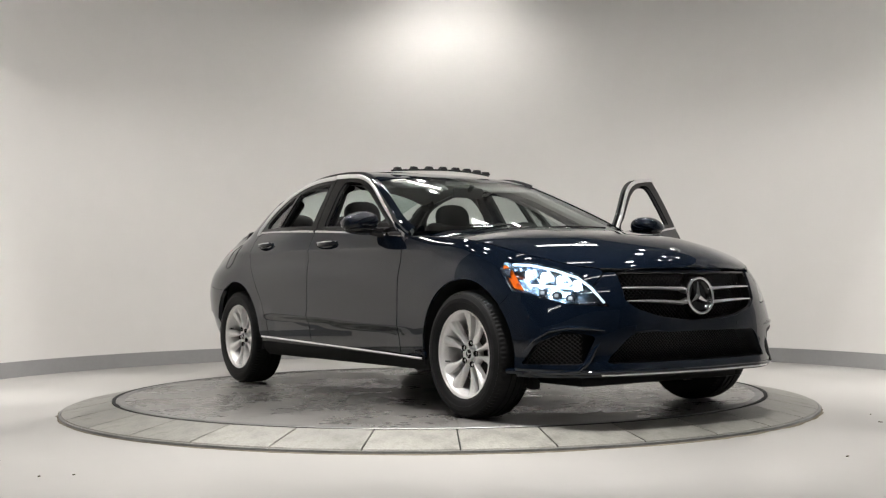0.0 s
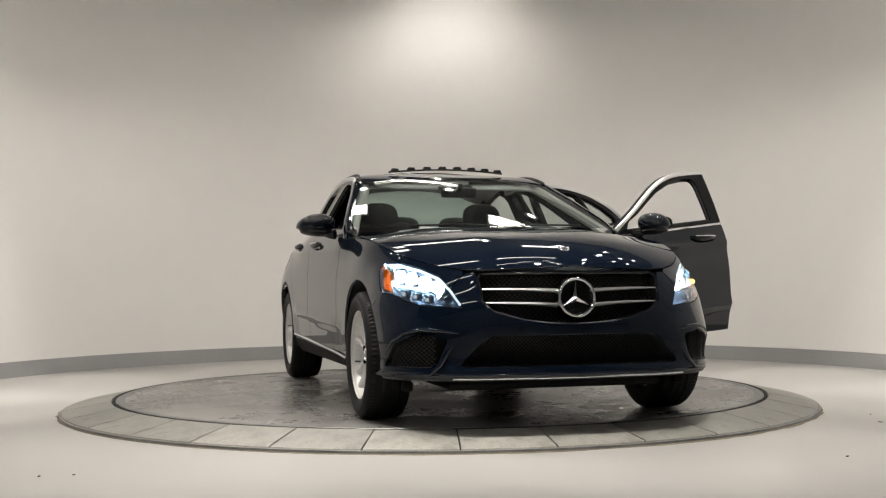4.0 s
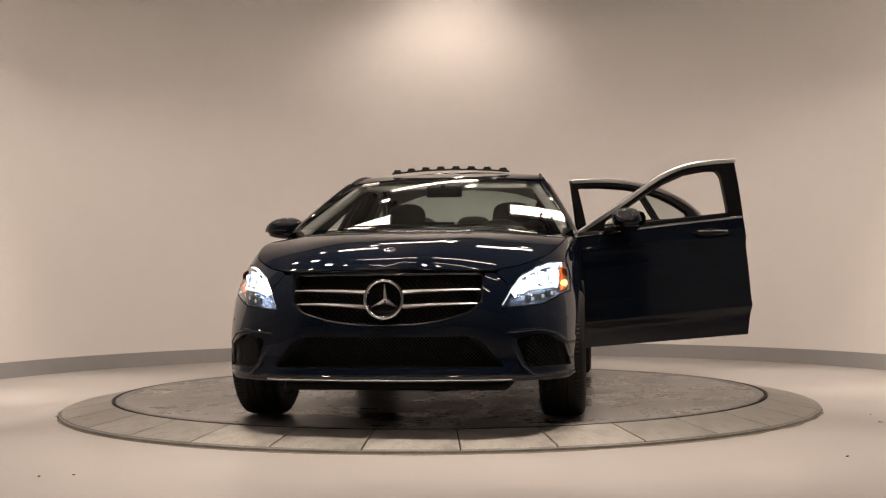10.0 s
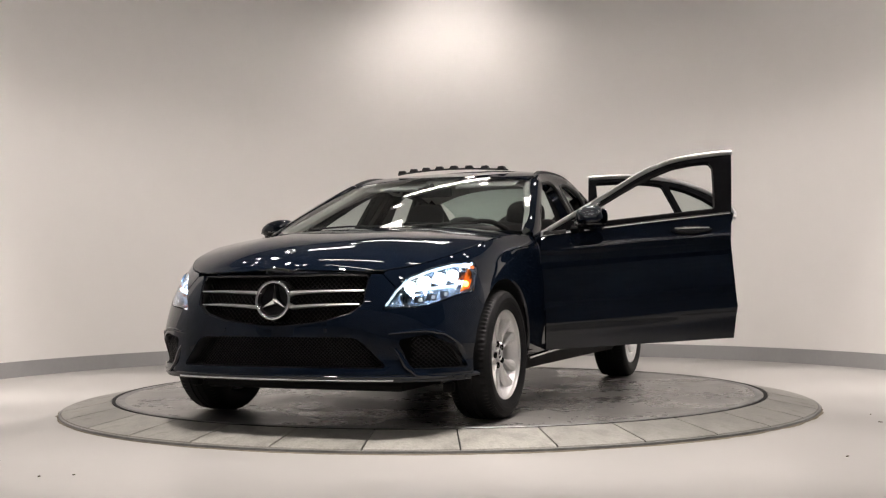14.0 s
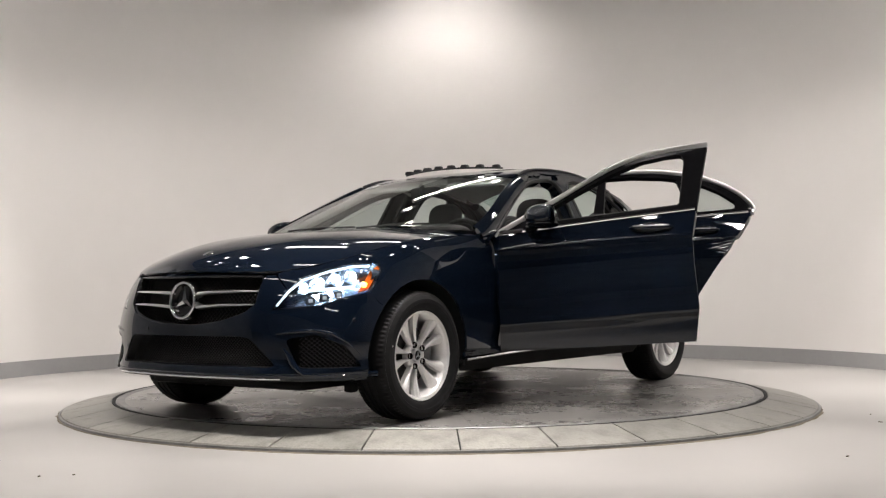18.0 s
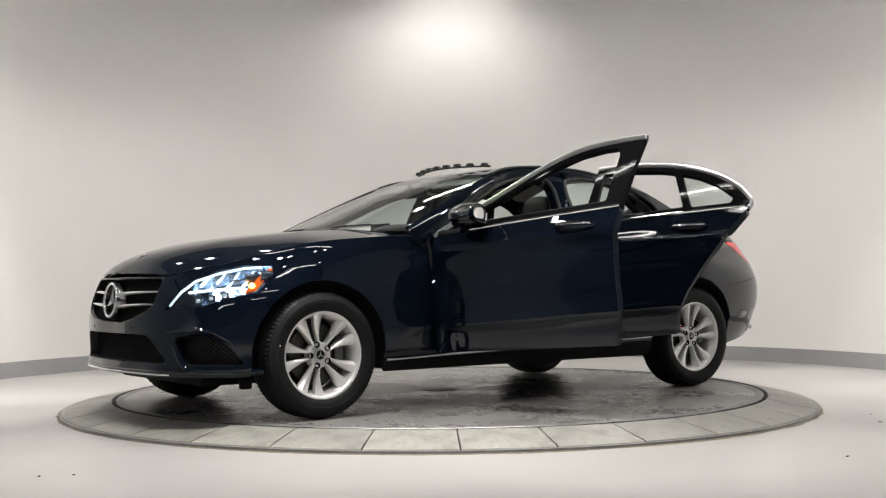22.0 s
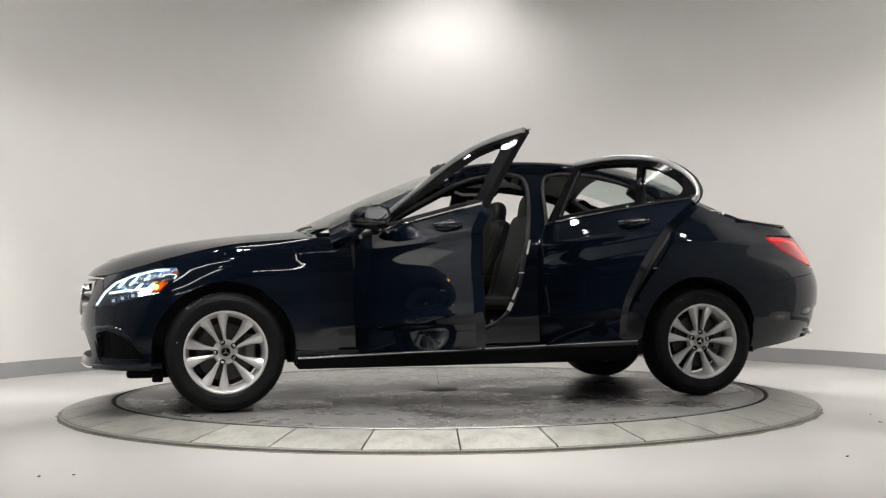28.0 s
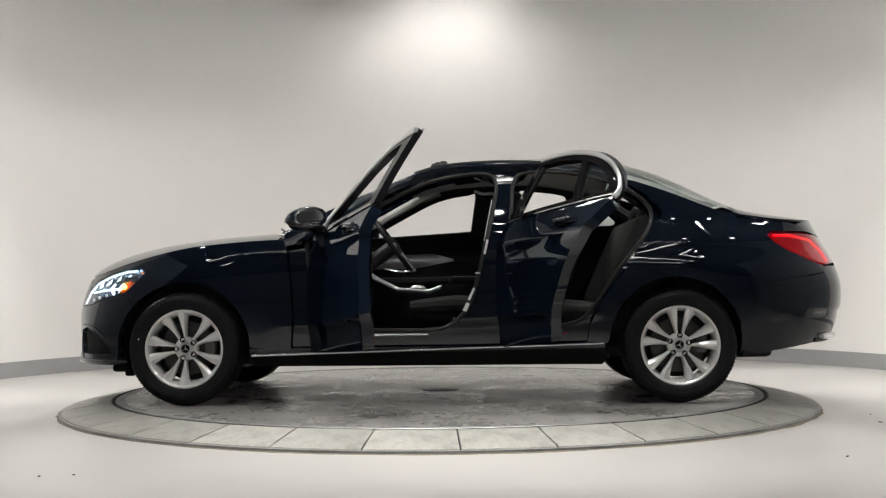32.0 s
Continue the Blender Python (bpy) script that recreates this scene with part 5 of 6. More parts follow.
def build_tail():
    L = [(wy(0.0), 0.355), (wy(0.4), 0.350), (wu(-2.336), 0.334), (wu(-2.09), 0.300), (wu(-1.80), 0.266)]
    L += [(wu(-1.40 + 0.384 * math.cos(radians(a))), 0.337 + 0.384 * math.sin(radians(a))) for a in (188, 176, 162, 148, 135, 122.4)]
    L += [(wu(-1.80), 0.6705), (wu(-2.282), 0.7345), (wu(-2.302), 0.772), (wy(0.60), 0.776), (wy(0.45), 0.776)]
    loop = L + [(-w, z) for w, z in L[::-1]][:-1]
    sheet("rear_bumper", loop, lambda w, z: tail(w, z, under(w, z)), M_PAINT, car, step=0.045, thick=0.03, flip=True)
    part("bumper_insert", tube([tail(float(w), 0.345, 0.03) for w in np.linspace(-0.7, 0.7, 25)], 0.020, 8, flat=1.2), M_PLASTIC, car, "black lower bumper insert")
    for s in (1, -1):
        part("exhaust_trim", tube([tail(s * w, 0.362, -0.004) for w in (0.42, 0.5, 0.6, 0.68)], [0.014, 0.02, 0.02, 0.014], 10), M_SATIN, car, "chrome exhaust trim")
        pl = [(wu(-2.020), 0.953), (wu(-2.065), 0.972), (wu(-2.14), 0.972), (wu(-2.25), 0.968), (wy(0.60), 0.965), (wy(0.46), 0.95), (wy(0.40), 0.90), (wy(0.42), 0.80), (wy(0.60), 0.786), (wu(-2.325), 0.786), (wu(-2.25), 0.802), (wu(-2.178), 0.836), (wu(-2.098), 0.880), (wu(-2.045), 0.922)]
        la = sheet("tail_lamp", pl, lambda w, z: tail(w, z, 0.02), M_REDLIT, car, step=0.035, thick=0.02, flip=True, mirror=s < 0, label="lit red tail lamp")
        sheet("lamp_lens", pl, lambda w, z: tail(w, z, -0.001), M_REDLENS, la, step=0.04, thick=0.02, flip=True, mirror=s < 0, label="glossy red lens").visible_shadow = False
        def q(w, z):
            p = tail(w, z, 0.010)
            return (p[0], s * p[1], p[2])
        part("light_bar", tube([q(wu(-2.06), 0.955), q(wu(-2.18), 0.955), q(wy(0.62), 0.93), q(wy(0.56), 0.86), q(wy(0.56), 0.80)], 0.008, 8), M_REDBAR, la, "bright red light bar")
    bl = [(wy(0.0), 0.781), (wy(0.44), 0.781), (wy(0.40), 0.80), (wy(0.39), 0.90), (wy(0.45), 0.96), (wy(0.62), 0.985), (wy(0.64), 1.03), (wy(0.4), 1.058), (wy(0.0), 1.062)]
    sheet("boot_panel", bl + [(-w, z) for w, z in bl[::-1]][1:-1], lambda w, z: tail(w, z), M_PAINT, car, step=0.05, thick=0.02, flip=True, label="navy rear face of the boot lid")


M_REDBAR = mat("red_light_bar", (0.9, 0.02, 0.04), 0.2, emit=1.3, emit_color=(1.0, 0.012, 0.07))
M_REDLENS = glass("red_lens_glass", (0.72, 0.012, 0.05))
build_tail()
flap = [side(-1.60 + 0.088 * math.cos(a), 0.905 + 0.085 * math.sin(a), -0.0005) for a in np.linspace(0, 2 * math.pi, 40, endpoint=False)]
part("fuel_flap_joint", tube([(p[0], -p[1], p[2]) for p in flap], 0.0022, 6, closed=True), M_SEAL, car, "dark joint round the fuel flap")


# ---- wheels ----
def spoke_mesh():
    """One half of a split spoke pair, rising from the hub to the rim; y is outward."""
    bm = bmesh.new()
    # stations: radius, middle angle (deg), half width, outer face, depth
    st = ((0.058, 17.5, 0.0095, 0.062, 0.020), (0.080, 15.5, 0.0098, 0.062, 0.030), (0.105, 14.6, 0.0122, 0.062, 0.034), (0.14, 14.3, 0.0185, 0.066, 0.036), (0.170, 14.6, 0.0250, 0.071, 0.034), (0.196, 15.2, 0.0310, 0.078, 0.030), (0.211, 15.5, 0.0335, 0.083, 0.024))
    rows = []
    for r, a, hw, face, dep in st:
        ca, sa = math.cos(radians(a)), math.sin(radians(a))
        row = []
        for t, dy in ((-1.0, -dep), (-0.92, -0.007), (-0.35, 0.0), (0.25, -0.002), (0.80, -0.014), (1.0, -dep)):
            w = hw * t
            row.append(bm.verts.new((r * ca - w * sa, face + dy, r * sa + w * ca)))
        rows.append(row)
    for A, B in zip(rows, rows[1:]):
        for i in range(5):
            bm.faces.new((A[i], A[i + 1], B[i + 1], B[i]))
        bm.faces.new((A[5], A[0], B[0], B[5]))
    bm.faces.new(rows[0])
    bm.faces.new(rows[-1][::-1])
    return bm


WHEEL = {}


def wheel_meshes():
    tyre = lathe([(0.220, -0.100), (0.236, -0.108), (0.27, -0.113), (0.300, -0.110), (0.316, -0.100), (0.3245, -0.085), (0.3275, -0.06),
                  (0.328, -0.047), (0.322, -0.045), (0.322, -0.039), (0.328, -0.037), (0.328, -0.010), (0.322, -0.008), (0.322, -0.002), (0.328, 0.0), (0.328, 0.026), (0.322, 0.028), (0.322, 0.034),
                  (0.328, 0.036), (0.3275, 0.06), (0.3245, 0.085), (0.316, 0.100), (0.309, 0.1045), (0.307, 0.1035), (0.300, 0.110), (0.288, 0.1125), (0.286, 0.1145), (0.268, 0.1150), (0.266, 0.1130), (0.245, 0.1105), (0.236, 0.106), (0.226, 0.098)], 176, "y")
    WHEEL["tyre"] = (tyre, M_RUBBER)
    tyre.verts.ensure_lookup_table()
    for v in tyre.verts:          # shoulder blocks
        r = math.hypot(v.co.x, v.co.z)
        k = int(math.degrees(math.atan2(v.co.z, v.co.x)) / 360 * 88 * 2 + 1000.01)
        if 0.312 < r and abs(v.co.y) > 0.05 and k % 2:
            v.co.x *= 1 - 0.006 / r
            v.co.z *= 1 - 0.006 / r
    rim = lathe([(0.216, -0.098), (0.205, -0.085), (0.196, -0.02), (0.194, 0.03), (0.202, 0.060), (0.2085, 0.074), (0.212, 0.085), (0.219, 0.091), (0.2265, 0.092), (0.2285, 0.096), (0.2255, 0.101), (0.219, 0.100)], 80, "y")
    WHEEL["rim"] = (rim, M_ALLOY)
    hubm = lathe([(0.0, 0.050), (0.044, 0.050), (0.052, 0.056), (0.062, 0.058), (0.068, 0.050), (0.070, 0.02)], 40, "y")
    WHEEL["hub"] = (hubm, M_ALLOY)
    WHEEL["hub_cap"] = (lathe([(0.0, 0.066), (0.022, 0.065), (0.024, 0.062)], 32, "y"), M_GLOSSBLACK)
    WHEEL["cap_ring"] = (lathe([(0.024, 0.062), (0.026, 0.068), (0.031, 0.067), (0.034, 0.058), (0.034, 0.05)], 32, "y"), M_SATIN)
    WHEEL["brake_disc"] = (lathe([(0.05, 0.004), (0.155, 0.004), (0.157, 0.0), (0.157, -0.022), (0.05, -0.022)], 48, "y"), M_DISCB)
    WHEEL["barrel_back"] = (lathe([(0.0, -0.06), (0.19, -0.06), (0.19, -0.065), (0.0, -0.065)], 32, "y"), M_PLASTIC)
    cal = bmesh.new()
    add_box(cal, (0.06, 0.07, 0.14), pose(-0.135, -0.005, 0.02), 0.015)
    WHEEL["caliper"] = (cal, M_ALLOYD)
    WHEEL["valve"] = (tube([(0.175, 0.055, 0.085), (0.168, 0.085, 0.082)], 0.004, 6), M_PLASTIC)
    for k in list(WHEEL):
        bm, mt = WHEEL[k]
        o = part(k, bm, mt)
        WHEEL[k] = (o.data, mt)
        bpy.data.objects.remove(o)
    for nm, sgn in (("spoke", 1), ("spoke_b", -1)):
        bm = spoke_mesh()
        if sgn < 0:
            bmesh.ops.scale(bm, vec=(1, 1, -1), verts=bm.verts)
        o = part("spoke", bm, M_ALLOY, angle=24)
        WHEEL[nm] = (o.data, M_ALLOY)
        bpy.data.objects.remove(o)
    o = part("wheel_bolt", lathe([(0.0, 0.048), (0.010, 0.048), (0.0115, 0.052), (0.0145, 0.0575), (0.0160, 0.0580), (0.0160, 0.050)], 14, "y"), M_NET)
    WHEEL["bolt"] = (o.data, M_GLOSSBLACK)
    bpy.data.objects.remove(o)
    o = part("cap_bars", join(*[tube([(0, 0.068, 0), (0.020 * math.cos(a), 0.067, 0.020 * math.sin(a))], [0.0035, 0.001], 6) for a in (math.pi / 2, math.pi * 7 / 6, math.pi * 11 / 6)]), M_SATIN)
    WHEEL["bars"] = (o.data, M_SATIN)
    bpy.data.objects.remove(o)


def build_wheel(x, y, sgn, turn):
    """Axle along y; turn: degrees by which the wheel happens to stand."""
    w = tagged(empty("wheel", pose(x, y * sgn, 0.3285, 0, 0, 0 if sgn > 0 else 180), car), "silver five-double-spoke alloy wheel with a black tyre")
    spin = Matrix.Rotation(radians(turn), 4, "Y")

    def put(name, key, m=None):
        o = new(name, WHEEL[key][0])
        o.parent = w
        o.matrix_basis = m if m is not None else Matrix()
        return o
    for k in ("tyre", "rim", "hub", "hub_cap", "cap_ring", "brake_disc", "barrel_back", "valve"):
        put(k, k, spin)
    put("caliper", "caliper")
    put("cap_bars", "bars", spin)
    for i in range(5):
        a = Matrix.Rotation(radians(turn + 72 * i), 4, "Y")
        put("spoke", "spoke", a)
        put("spoke", "spoke_b", a)
        c = Matrix.Rotation(radians(turn + 72 * i), 4, "Y") @ Matrix.Translation((0.056, 0.007, 0))
        put("wheel_bolt", "bolt", c)


wheel_meshes()
build_wheel(AX, 0.788, 1, 1)
part("paint_dot", lathe([(0.0, 0.0015), (0.005, 0.0012), (0.006, 0.0)], 12, "y"), M_PAPER, car, "white paint dot on the tyre wall").matrix_basis = pose(AX + 0.262, 0.788 + 0.1135, 0.3885)
build_wheel(-AX, 0.768, 1, -22)
build_wheel(AX, 0.788, -1, 40)
build_wheel(-AX, 0.768, -1, 10)


def build_underside():
    for x in (AX, -1.40):
        for s in (1, -1):
            bm = bmesh.new()
            rows = []
            for k in range(19):
                a = radians(-12 + 204 * k / 18)
                c, sn = math.cos(a), math.sin(a)
                rows.append([bm.verts.new((x + 0.392 * c, s * y, 0.335 + 0.392 * sn)) for y in (min(0.875, 0.885 - max(0, x + 0.392 * c - 1.5) * 0.36, 0.885 + min(0, x + 0.392 * c + 1.5) * 0.25), 0.62, 0.50)] + [bm.verts.new((x + 0.05 * c, s * 0.49, 0.335 + 0.05 * sn))])
            for A, B in zip(rows, rows[1:]):
                for i in range(3):
                    bm.faces.new((A[i], A[i + 1], B[i + 1], B[i]))
            part("wheel_liner", bm, M_PLASTIC, car, "black wheel arch liner")
    u = join(box((1.9, 1.56, 0.06), pose(0.05, 0, 0.262), 0.02), box((0.7, 0.9, 0.16), pose(1.42, 0, 0.29), 0.03), box((0.9, 0.9, 0.2), pose(-1.6, 0, 0.33), 0.04), box((1.0, 0.12, 0.06), pose(0.2, 0.55, 0.235), 0.015), box((1.0, 0.12, 0.06), pose(0.2, -0.55, 0.235), 0.015),
             tube([(1.0, 0.1, 0.25), (-0.6, 0.15, 0.25), (-1.7, 0.3, 0.28)], 0.035, 8))
    part("underbody", u, M_PLASTIC, car, "black underbody with the exhaust line")
    for x in (AX, -AX):
        part("axle", tube([(x, -0.72, 0.33), (x, 0.72, 0.33)], 0.035, 10), M_ALLOYD, car)
    part("engine_cover", box((0.85, 1.25, 0.4), pose(1.45, 0, 0.55), 0.05), M_PLASTIC, car, "dark engine bay")
    part("bulkhead", box((0.12, 1.5, 0.6), pose(0.98, 0, 0.62), 0.03), M_PLASTIC, car, "dark bulkhead")
    part("boot_shell", box((0.62, 1.12, 0.5), pose(-1.93, 0, 0.62), 0.05), M_PLASTIC, car, "dark boot shell")
    part("boot_wall", box((0.03, 1.36, 0.66), pose(-1.44, 0, 0.63), 0.01), M_INT, car, "black boot partition")
    part("scuttle", tube([(0.90, -0.66, 0.945), (0.965, -0.3, 0.965), (0.985, 0, 0.97), (0.965, 0.3, 0.965), (0.90, 0.66, 0.945)], 0.03, 8), M_PLASTIC, car, "black scuttle panel")
    for y0, y1 in ((0.05, 0.55), (-0.5, 0.0)):
        part("wiper", tube([(0.95, y0, 1.020), (0.935, (y0 + y1) / 2, 1.030), (0.91, y1, 1.028)], 0.006, 6), M_PLASTIC, car, "black wiper arm")
    # raised sunroof with its toothed wind deflector
    arcp = [(-0.09 + 0.10 * (1 - (y / 0.4) ** 2), float(y), 1.4255 + 0.012 * (1 - (y / 0.4) ** 2)) for y in np.linspace(-0.39, 0.39, 17)]
    wd = part("wind_deflector", tube(arcp, 0.006, 6), M_PLASTIC, car, "black toothed sunroof wind deflector")
    for k in range(8):
        y = -0.352 + 0.1005 * k
        xx, zz = -0.09 + 0.10 * (1 - (y / 0.4) ** 2), 1.4255 + 0.012 * (1 - (y / 0.4) ** 2)
        b = box((0.035, 0.058, 0.022), pose(xx, y, zz + 0.010, 0, 0, -math.degrees(math.atan(0.5 * y))), 0.005)
        for v in b.verts:
            if v.co.z > zz + 0.01:
                v.co.y = y + (v.co.y - y) * 0.72
        part("deflector_tooth", b, M_PLASTIC, wd)
    hole = rounded([(-0.46, 0.42), (-0.46, -0.42), (-0.90, -0.42), (-0.90, 0.42)], 0.05)
    sheet("sunroof_glass", hole, lambda x, y: (lambda p: (p[0], p[1], p[2] - 0.028))(top(x, y)), M_GLOSSBLACK, car, step=0.08, thick=0.005, flip=False, label="dark glass sunroof panel slid back under the roof")
    for s in (1, -1):
        f = flank(s < 0)
        part("roof_strip", tube([(x, s * 0.972 * rail_y(x), _zr(x) + 0.006) for x in np.linspace(0.10, -1.12, 16)], 0.008, 6), M_PLASTIC, car, "black roof joint strip")
    p = screen(0.172, -0.485)
    tilt = pose(0, 0, 0, 7, 21, 0)
    st = part("windscreen_label", box((0.055, 0.105, 0.002), Matrix.Translation((p[0], p[1], p[2] + 0.003)) @ tilt), M_PAPER, car, "white paper label with black bars")
    for k in range(6):
        part("printed_bar", box((0.016, 0.010, 0.001), Matrix.Translation((p[0], p[1], p[2] + 0.0048)) @ tilt @ pose(0.009, -0.038 + 0.015 * k, 0.0)), M_INK, st)


build_underside()


# ---- the cabin ----
def seat(x, y, rear=False):
    s = empty("seat", None, car)
    s["label"] = "black leather seat with stitched channels"
    if not rear:
        cush = box((0.50, 0.50, 0.15), pose(x, y, 0.50, 0, -6, 0), 0.055, 3)
        part("seat_cushion", cush, M_INT, s)
        for sg in (1, -1):
            part("side_bolster", tube([(x + 0.25, y + sg * 0.235, 0.55), (x, y + sg * 0.245, 0.565), (x - 0.2, y + sg * 0.24, 0.56)], [0.04, 0.055, 0.05], 10), M_INT, s)
            part("back_bolster", tube([(x - 0.20, y + sg * 0.21, 0.60), (x - 0.27, y + sg * 0.235, 0.80), (x - 0.37, y + sg * 0.19, 1.06)], [0.05, 0.055, 0.045], 10), M_INT, s)
        part("backrest", box((0.13, 0.46, 0.64), pose(x - 0.30, y, 0.81, 0, -15, 0), 0.06, 3), M_INT, s)
        part("seat_base", box((0.42, 0.44, 0.14), pose(x - 0.02, y, 0.37), 0.02), M_PLASTIC, s)
        hx, hz = x - 0.375, 1.148
    else:
        hx, hz = x - 0.42, 1.13
    part("headrest", blob((0.055, 0.135, 0.105), pose(hx, y, hz, 0, -10, 0), 20, 14, 0.72), M_INT, s)
    for sg in (1, -1):
        part("headrest_post", tube([(hx + 0.005, y + sg * 0.06, hz - 0.05), (hx + 0.03, y + sg * 0.06, hz - 0.16)], 0.006, 6), M_SATIN, s)


seat(-0.12, 0.37)
seat(-0.12, -0.37)
bench = empty("rear_bench", None, car)
part("bench_cushion", box((0.52, 1.30, 0.18), pose(-0.83, 0, 0.49, 0, -5, 0), 0.06, 3), M_INT, bench)
part("bench_back", box((0.16, 1.30, 0.60), pose(-1.18, 0, 0.80, 0, -24, 0), 0.06, 3), M_INT, bench)
for yy in (0.42, 0.0, -0.42):
    part("bench_headrest", blob((0.055, 0.13, 0.08), pose(-1.36, yy, 1.13, 0, -14, 0), 20, 12, 0.72), M_INT, bench)
part("parcel_shelf", box((0.42, 1.26, 0.02), pose(-1.58, 0, 1.035), 0.005), M_INT, car)


def build_cabin():
    fl = join(box((2.2, 1.5, 0.05), pose(-0.2, 0, 0.30), 0.01), box((0.05, 1.5, 0.5), pose(0.9, 0, 0.5), 0.01))
    part("cabin_floor", fl, M_INT, car, "black carpet floor")
    dash = bmesh.new()
    rows = []
    for y in np.linspace(-0.74, 0.74, 25):
        bow = 0.06 * (1 - (y / 0.74) ** 2)
        sec = ((0.90, 0.985), (0.72, 0.985), (0.55 + bow * 0.5, 0.965), (0.46 + bow * 0.4, 0.91), (0.45 + bow * 0.4, 0.85), (0.50, 0.76), (0.54, 0.62), (0.75, 0.55), (0.92, 0.6))
        rows.append([dash.verts.new((px, float(y), pz)) for px, pz in sec])
    for A, B in zip(rows, rows[1:]):
        for i in range(8):
            dash.faces.new((A[i], A[i + 1], B[i + 1], B[i]))
    d = part("dashboard", dash, M_INT, car, "black soft dashboard", angle=60)
    part("binnacle", blob((0.16, 0.19, 0.06), pose(0.58, 0.37, 0.985), 20, 12, 0.8), M_INT, d, "hooded instrument binnacle")
    part("dash_trim", tube([(0.445, -0.72, 0.86), (0.475, -0.3, 0.86), (0.48, 0.0, 0.86), (0.475, 0.15, 0.86)], 0.02, 8, flat=0.4), M_ALU, d, "aluminium dash trim")
    for y in (-0.10, 0.0, 0.10, -0.66, 0.66):
        part("air_vent", lathe([(0.0, 0.0), (0.032, 0.0), (0.036, -0.01), (0.036, -0.03)], 20, "x"), M_SATIN, d).matrix_basis = pose(0.452, y, 0.885, 0, 0, 180)
    part("display", box((0.012, 0.20, 0.12), pose(0.50, 0.0, 1.01, 0, -12, 0), 0.005), M_GLOSSBLACK, d, "dark display screen")
    con = bmesh.new()
    rows = []
    for x, z, w in ((0.50, 0.80, 0.10), (0.38, 0.72, 0.12), (0.25, 0.655, 0.12), (0.05, 0.64, 0.12), (-0.02, 0.67, 0.115), (-0.12, 0.70, 0.11), (-0.42, 0.70, 0.11), (-0.48, 0.64, 0.11)):
        rows.append([con.verts.new((x, y, zz)) for y, zz in ((-w, 0.32), (-w, z - 0.02), (-w + 0.02, z), (w - 0.02, z), (w, z - 0.02), (w, 0.32))])
    for A, B in zip(rows, rows[1:]):
        for i in range(5):
            con.faces.new((A[i], A[i + 1], B[i + 1], B[i]))
    con.faces.new(rows[0])
    con.faces.new(rows[-1][::-1])
    c = part("centre_console", con, M_GLOSSBLACK, car, "black centre console")
    for s in (1, -1):
        part("console_trim", tube([(0.50, s * 0.10, 0.80), (0.38, s * 0.122, 0.722), (0.25, s * 0.122, 0.658), (0.05, s * 0.122, 0.645), (-0.03, s * 0.118, 0.672)], 0.010, 8), M_SATIN, c, "bright edge of the console")
    part("console_armrest", box((0.36, 0.2, 0.05), pose(-0.27, 0, 0.715), 0.022), M_INT, c, "padded armrest lid")
    part("controller", blob((0.05, 0.035, 0.02), pose(0.12, 0, 0.665)), M_SATIN, c, "silver hand rest of the controller")
    st = empty("steering_wheel", pose(0.245, 0.37, 0.925, 0, -54, 0), car)
    part("rim_grip", lathe([(0.183 + 0.015 * math.cos(2 * math.pi * k / 10), 0.015 * math.sin(2 * math.pi * k / 10)) for k in range(11)], 44), M_INT, st)
    part("hub_pad", blob((0.075, 0.08, 0.03), pose(0, 0, 0.0)), M_INT, st)
    for a in (0, 180, 270):
        ca, sa = math.cos(radians(a)), math.sin(radians(a))
        part("wheel_spoke", tube([(0.05 * sa, 0.05 * ca, 0), (0.175 * sa, 0.175 * ca, 0.0)], [0.022, 0.014], 8, flat=1.0), M_SATIN, st)
    part("column", tube([(0, 0, -0.02), (0, 0, -0.32)], 0.045, 12), M_PLASTIC, st)
    # headliner
    r = [(x, 0.95 * rail_y(x)) for x in np.linspace(0.14, -1.15, 12)]
    loop = r + [(x, -y) for x, y in reversed(r)]
    sheet("headliner", loop[::-1], lambda x, y: (lambda p: (p[0], p[1], p[2] - 0.050))(top(x, y)), M_HEAD, car, holes=[SUNROOF], step=0.08, thick=0, flip=True, label="grey fabric headliner")
    part("overhead_console", box((0.2, 0.2, 0.03), pose(0.02, 0, 1.355, 0, 8, 0), 0.012), M_HEAD, car, "grey overhead console")
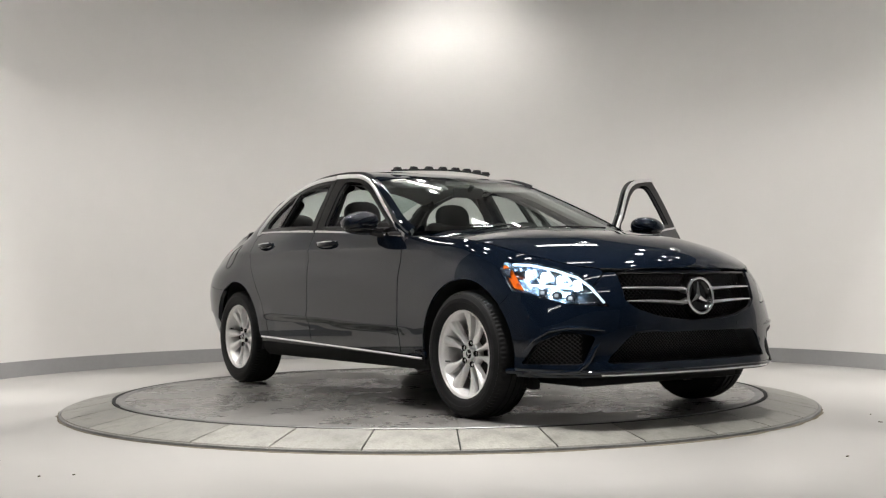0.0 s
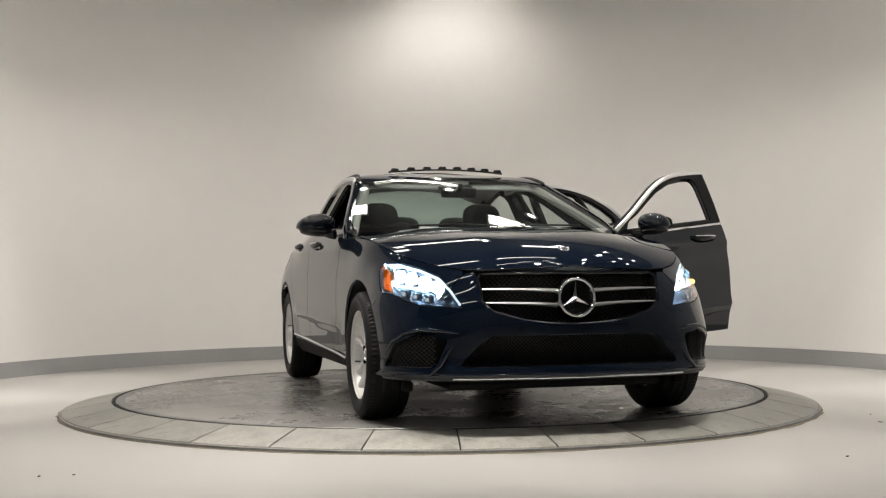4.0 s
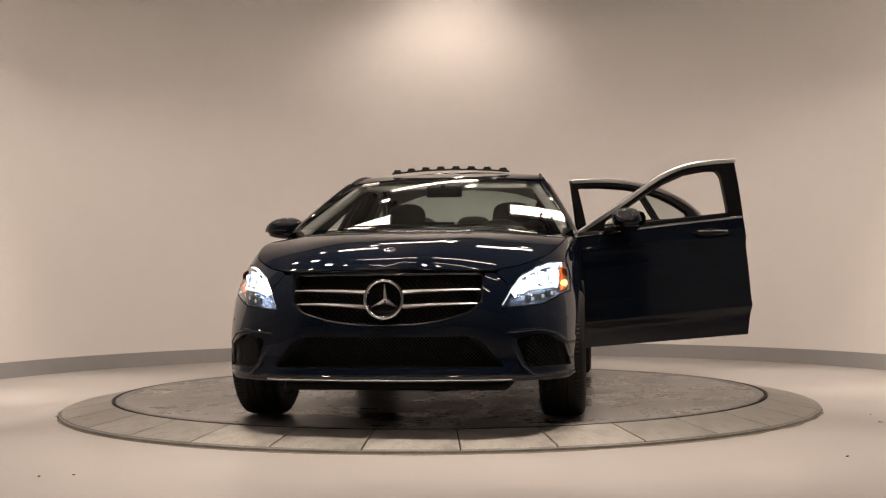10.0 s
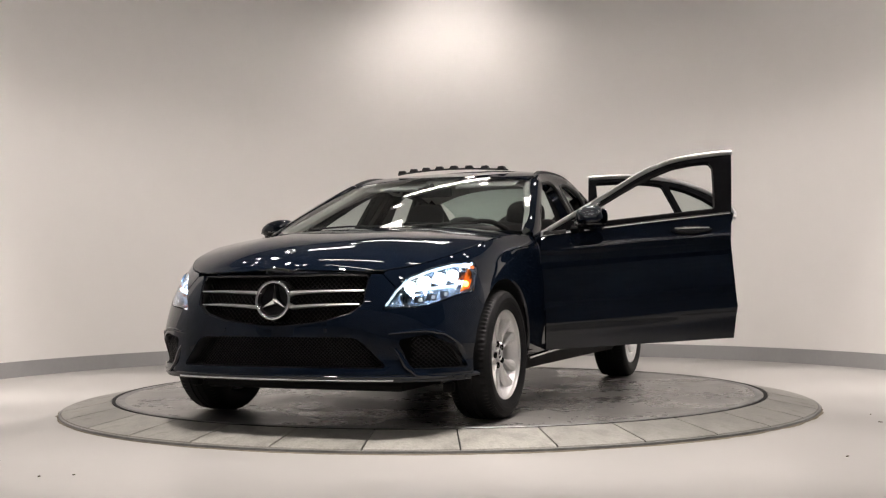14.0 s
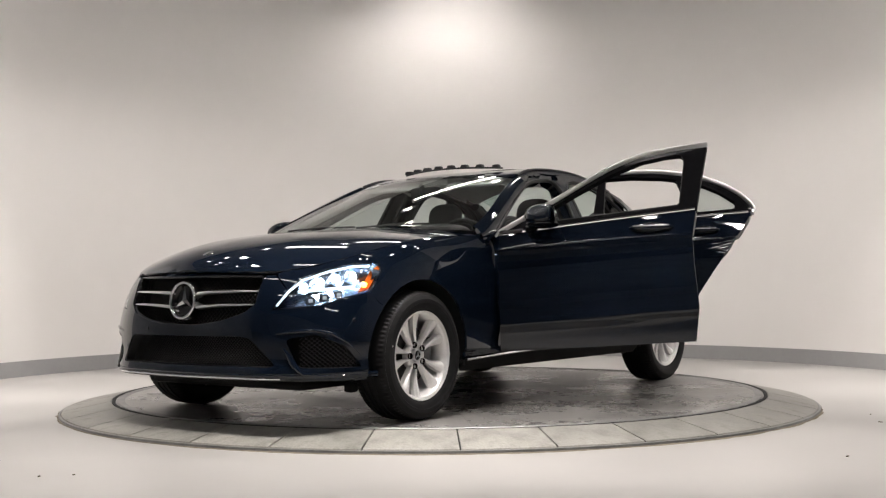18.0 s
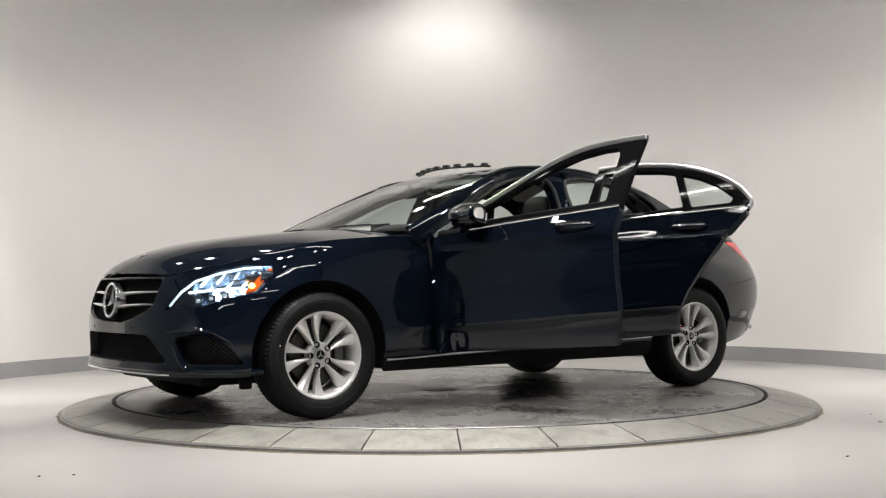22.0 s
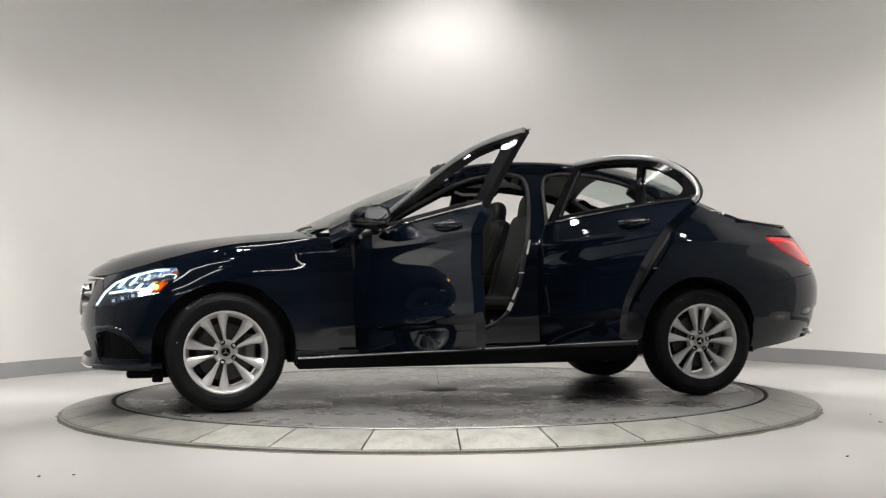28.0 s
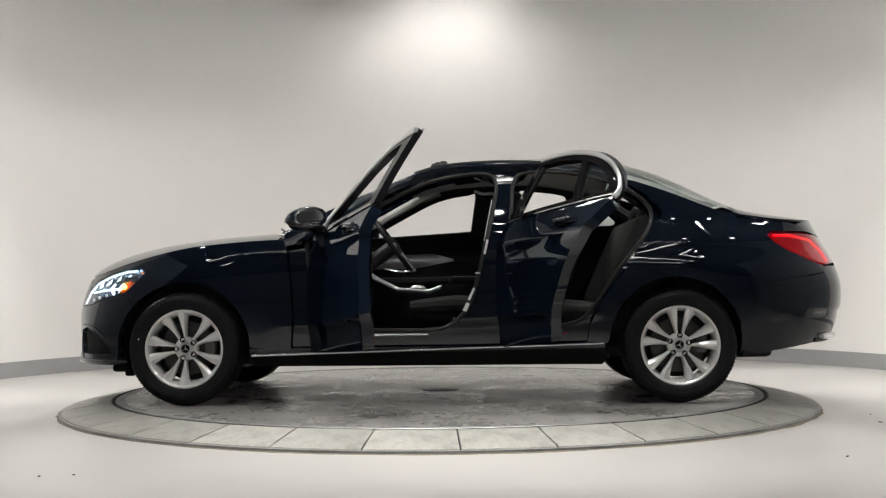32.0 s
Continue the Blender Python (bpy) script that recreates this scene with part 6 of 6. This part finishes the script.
    for s in (1, -1):
        part("sun_visor", box((0.16, 0.40, 0.018), pose(0.10, s * 0.32, 1.325, 0, 22, 0), 0.008), M_HEAD, car, "grey sun visor")
        part("grab_handle", tube([(-0.25, s * 0.545, 1.335), (-0.30, s * 0.53, 1.315), (-0.42, s * 0.53, 1.318), (-0.47, s * 0.545, 1.34)], 0.011, 8), M_HEAD, car, "grey grab handle")
        for bm in (tube([(0.76, s * 0.79, 0.985), (0.45, s * 0.705, 1.125), (0.14, s * 0.595, 1.28), (0.0, s * 0.56, 1.33)], 0.03, 8), tube([(-0.385, s * 0.72, 0.45), (-0.405, s * 0.71, 0.95), (-0.42, s * 0.55, 1.32)], 0.03, 8), tube([(-1.10, s * 0.53, 1.27), (-1.35, s * 0.55, 1.11), (-1.5, s * 0.56, 1.00)], [0.035, 0.05, 0.05], 8)):
            upper = max(v.co.x for v in bm.verts) > -0.2 
            part("pillar_lining", bm, M_HEAD if upper else M_INT, car, "pale grey pillar lining" if upper else "black pillar lining")
        part("seat_belt", tube([(-0.40, s * 0.67, 1.10), (-0.385, s * 0.67, 0.8), (-0.36, s * 0.67, 0.42)], 0.022, 6, flat=0.12), M_TRIM, car, "dark seat belt webbing")
    mr = part("rear_view_mirror", box((0.03, 0.23, 0.065), pose(0.22, 0, 1.272, 0, 12, 0), 0.014, 3), M_PLASTIC, car, "black rear-view mirror")
    part("mirror_face", box((0.004, 0.21, 0.05), pose(0.2035, 0, 1.2685, 0, 12, 0), 0.001), M_CHROME, mr, "silvered glass")
    part("mirror_mount", tube([(0.235, 0, 1.285), (0.27, 0, 1.315)], 0.014, 8), M_PLASTIC, mr)


build_cabin()


def motions():
    rows = []
    for t, a in THETA:
        c, s = math.cos(radians(a)), math.sin(radians(a))
        rows.append((t, pose(c * CAR_OFF[0] - s * CAR_OFF[1], s * CAR_OFF[0] + c * CAR_OFF[1], 0.0, 0, 0, a)))
    walk(car, rows)
    walk(deck, [(t, pose(0, 0, 0, 0, 0, a)) for t, a in THETA])


motions()
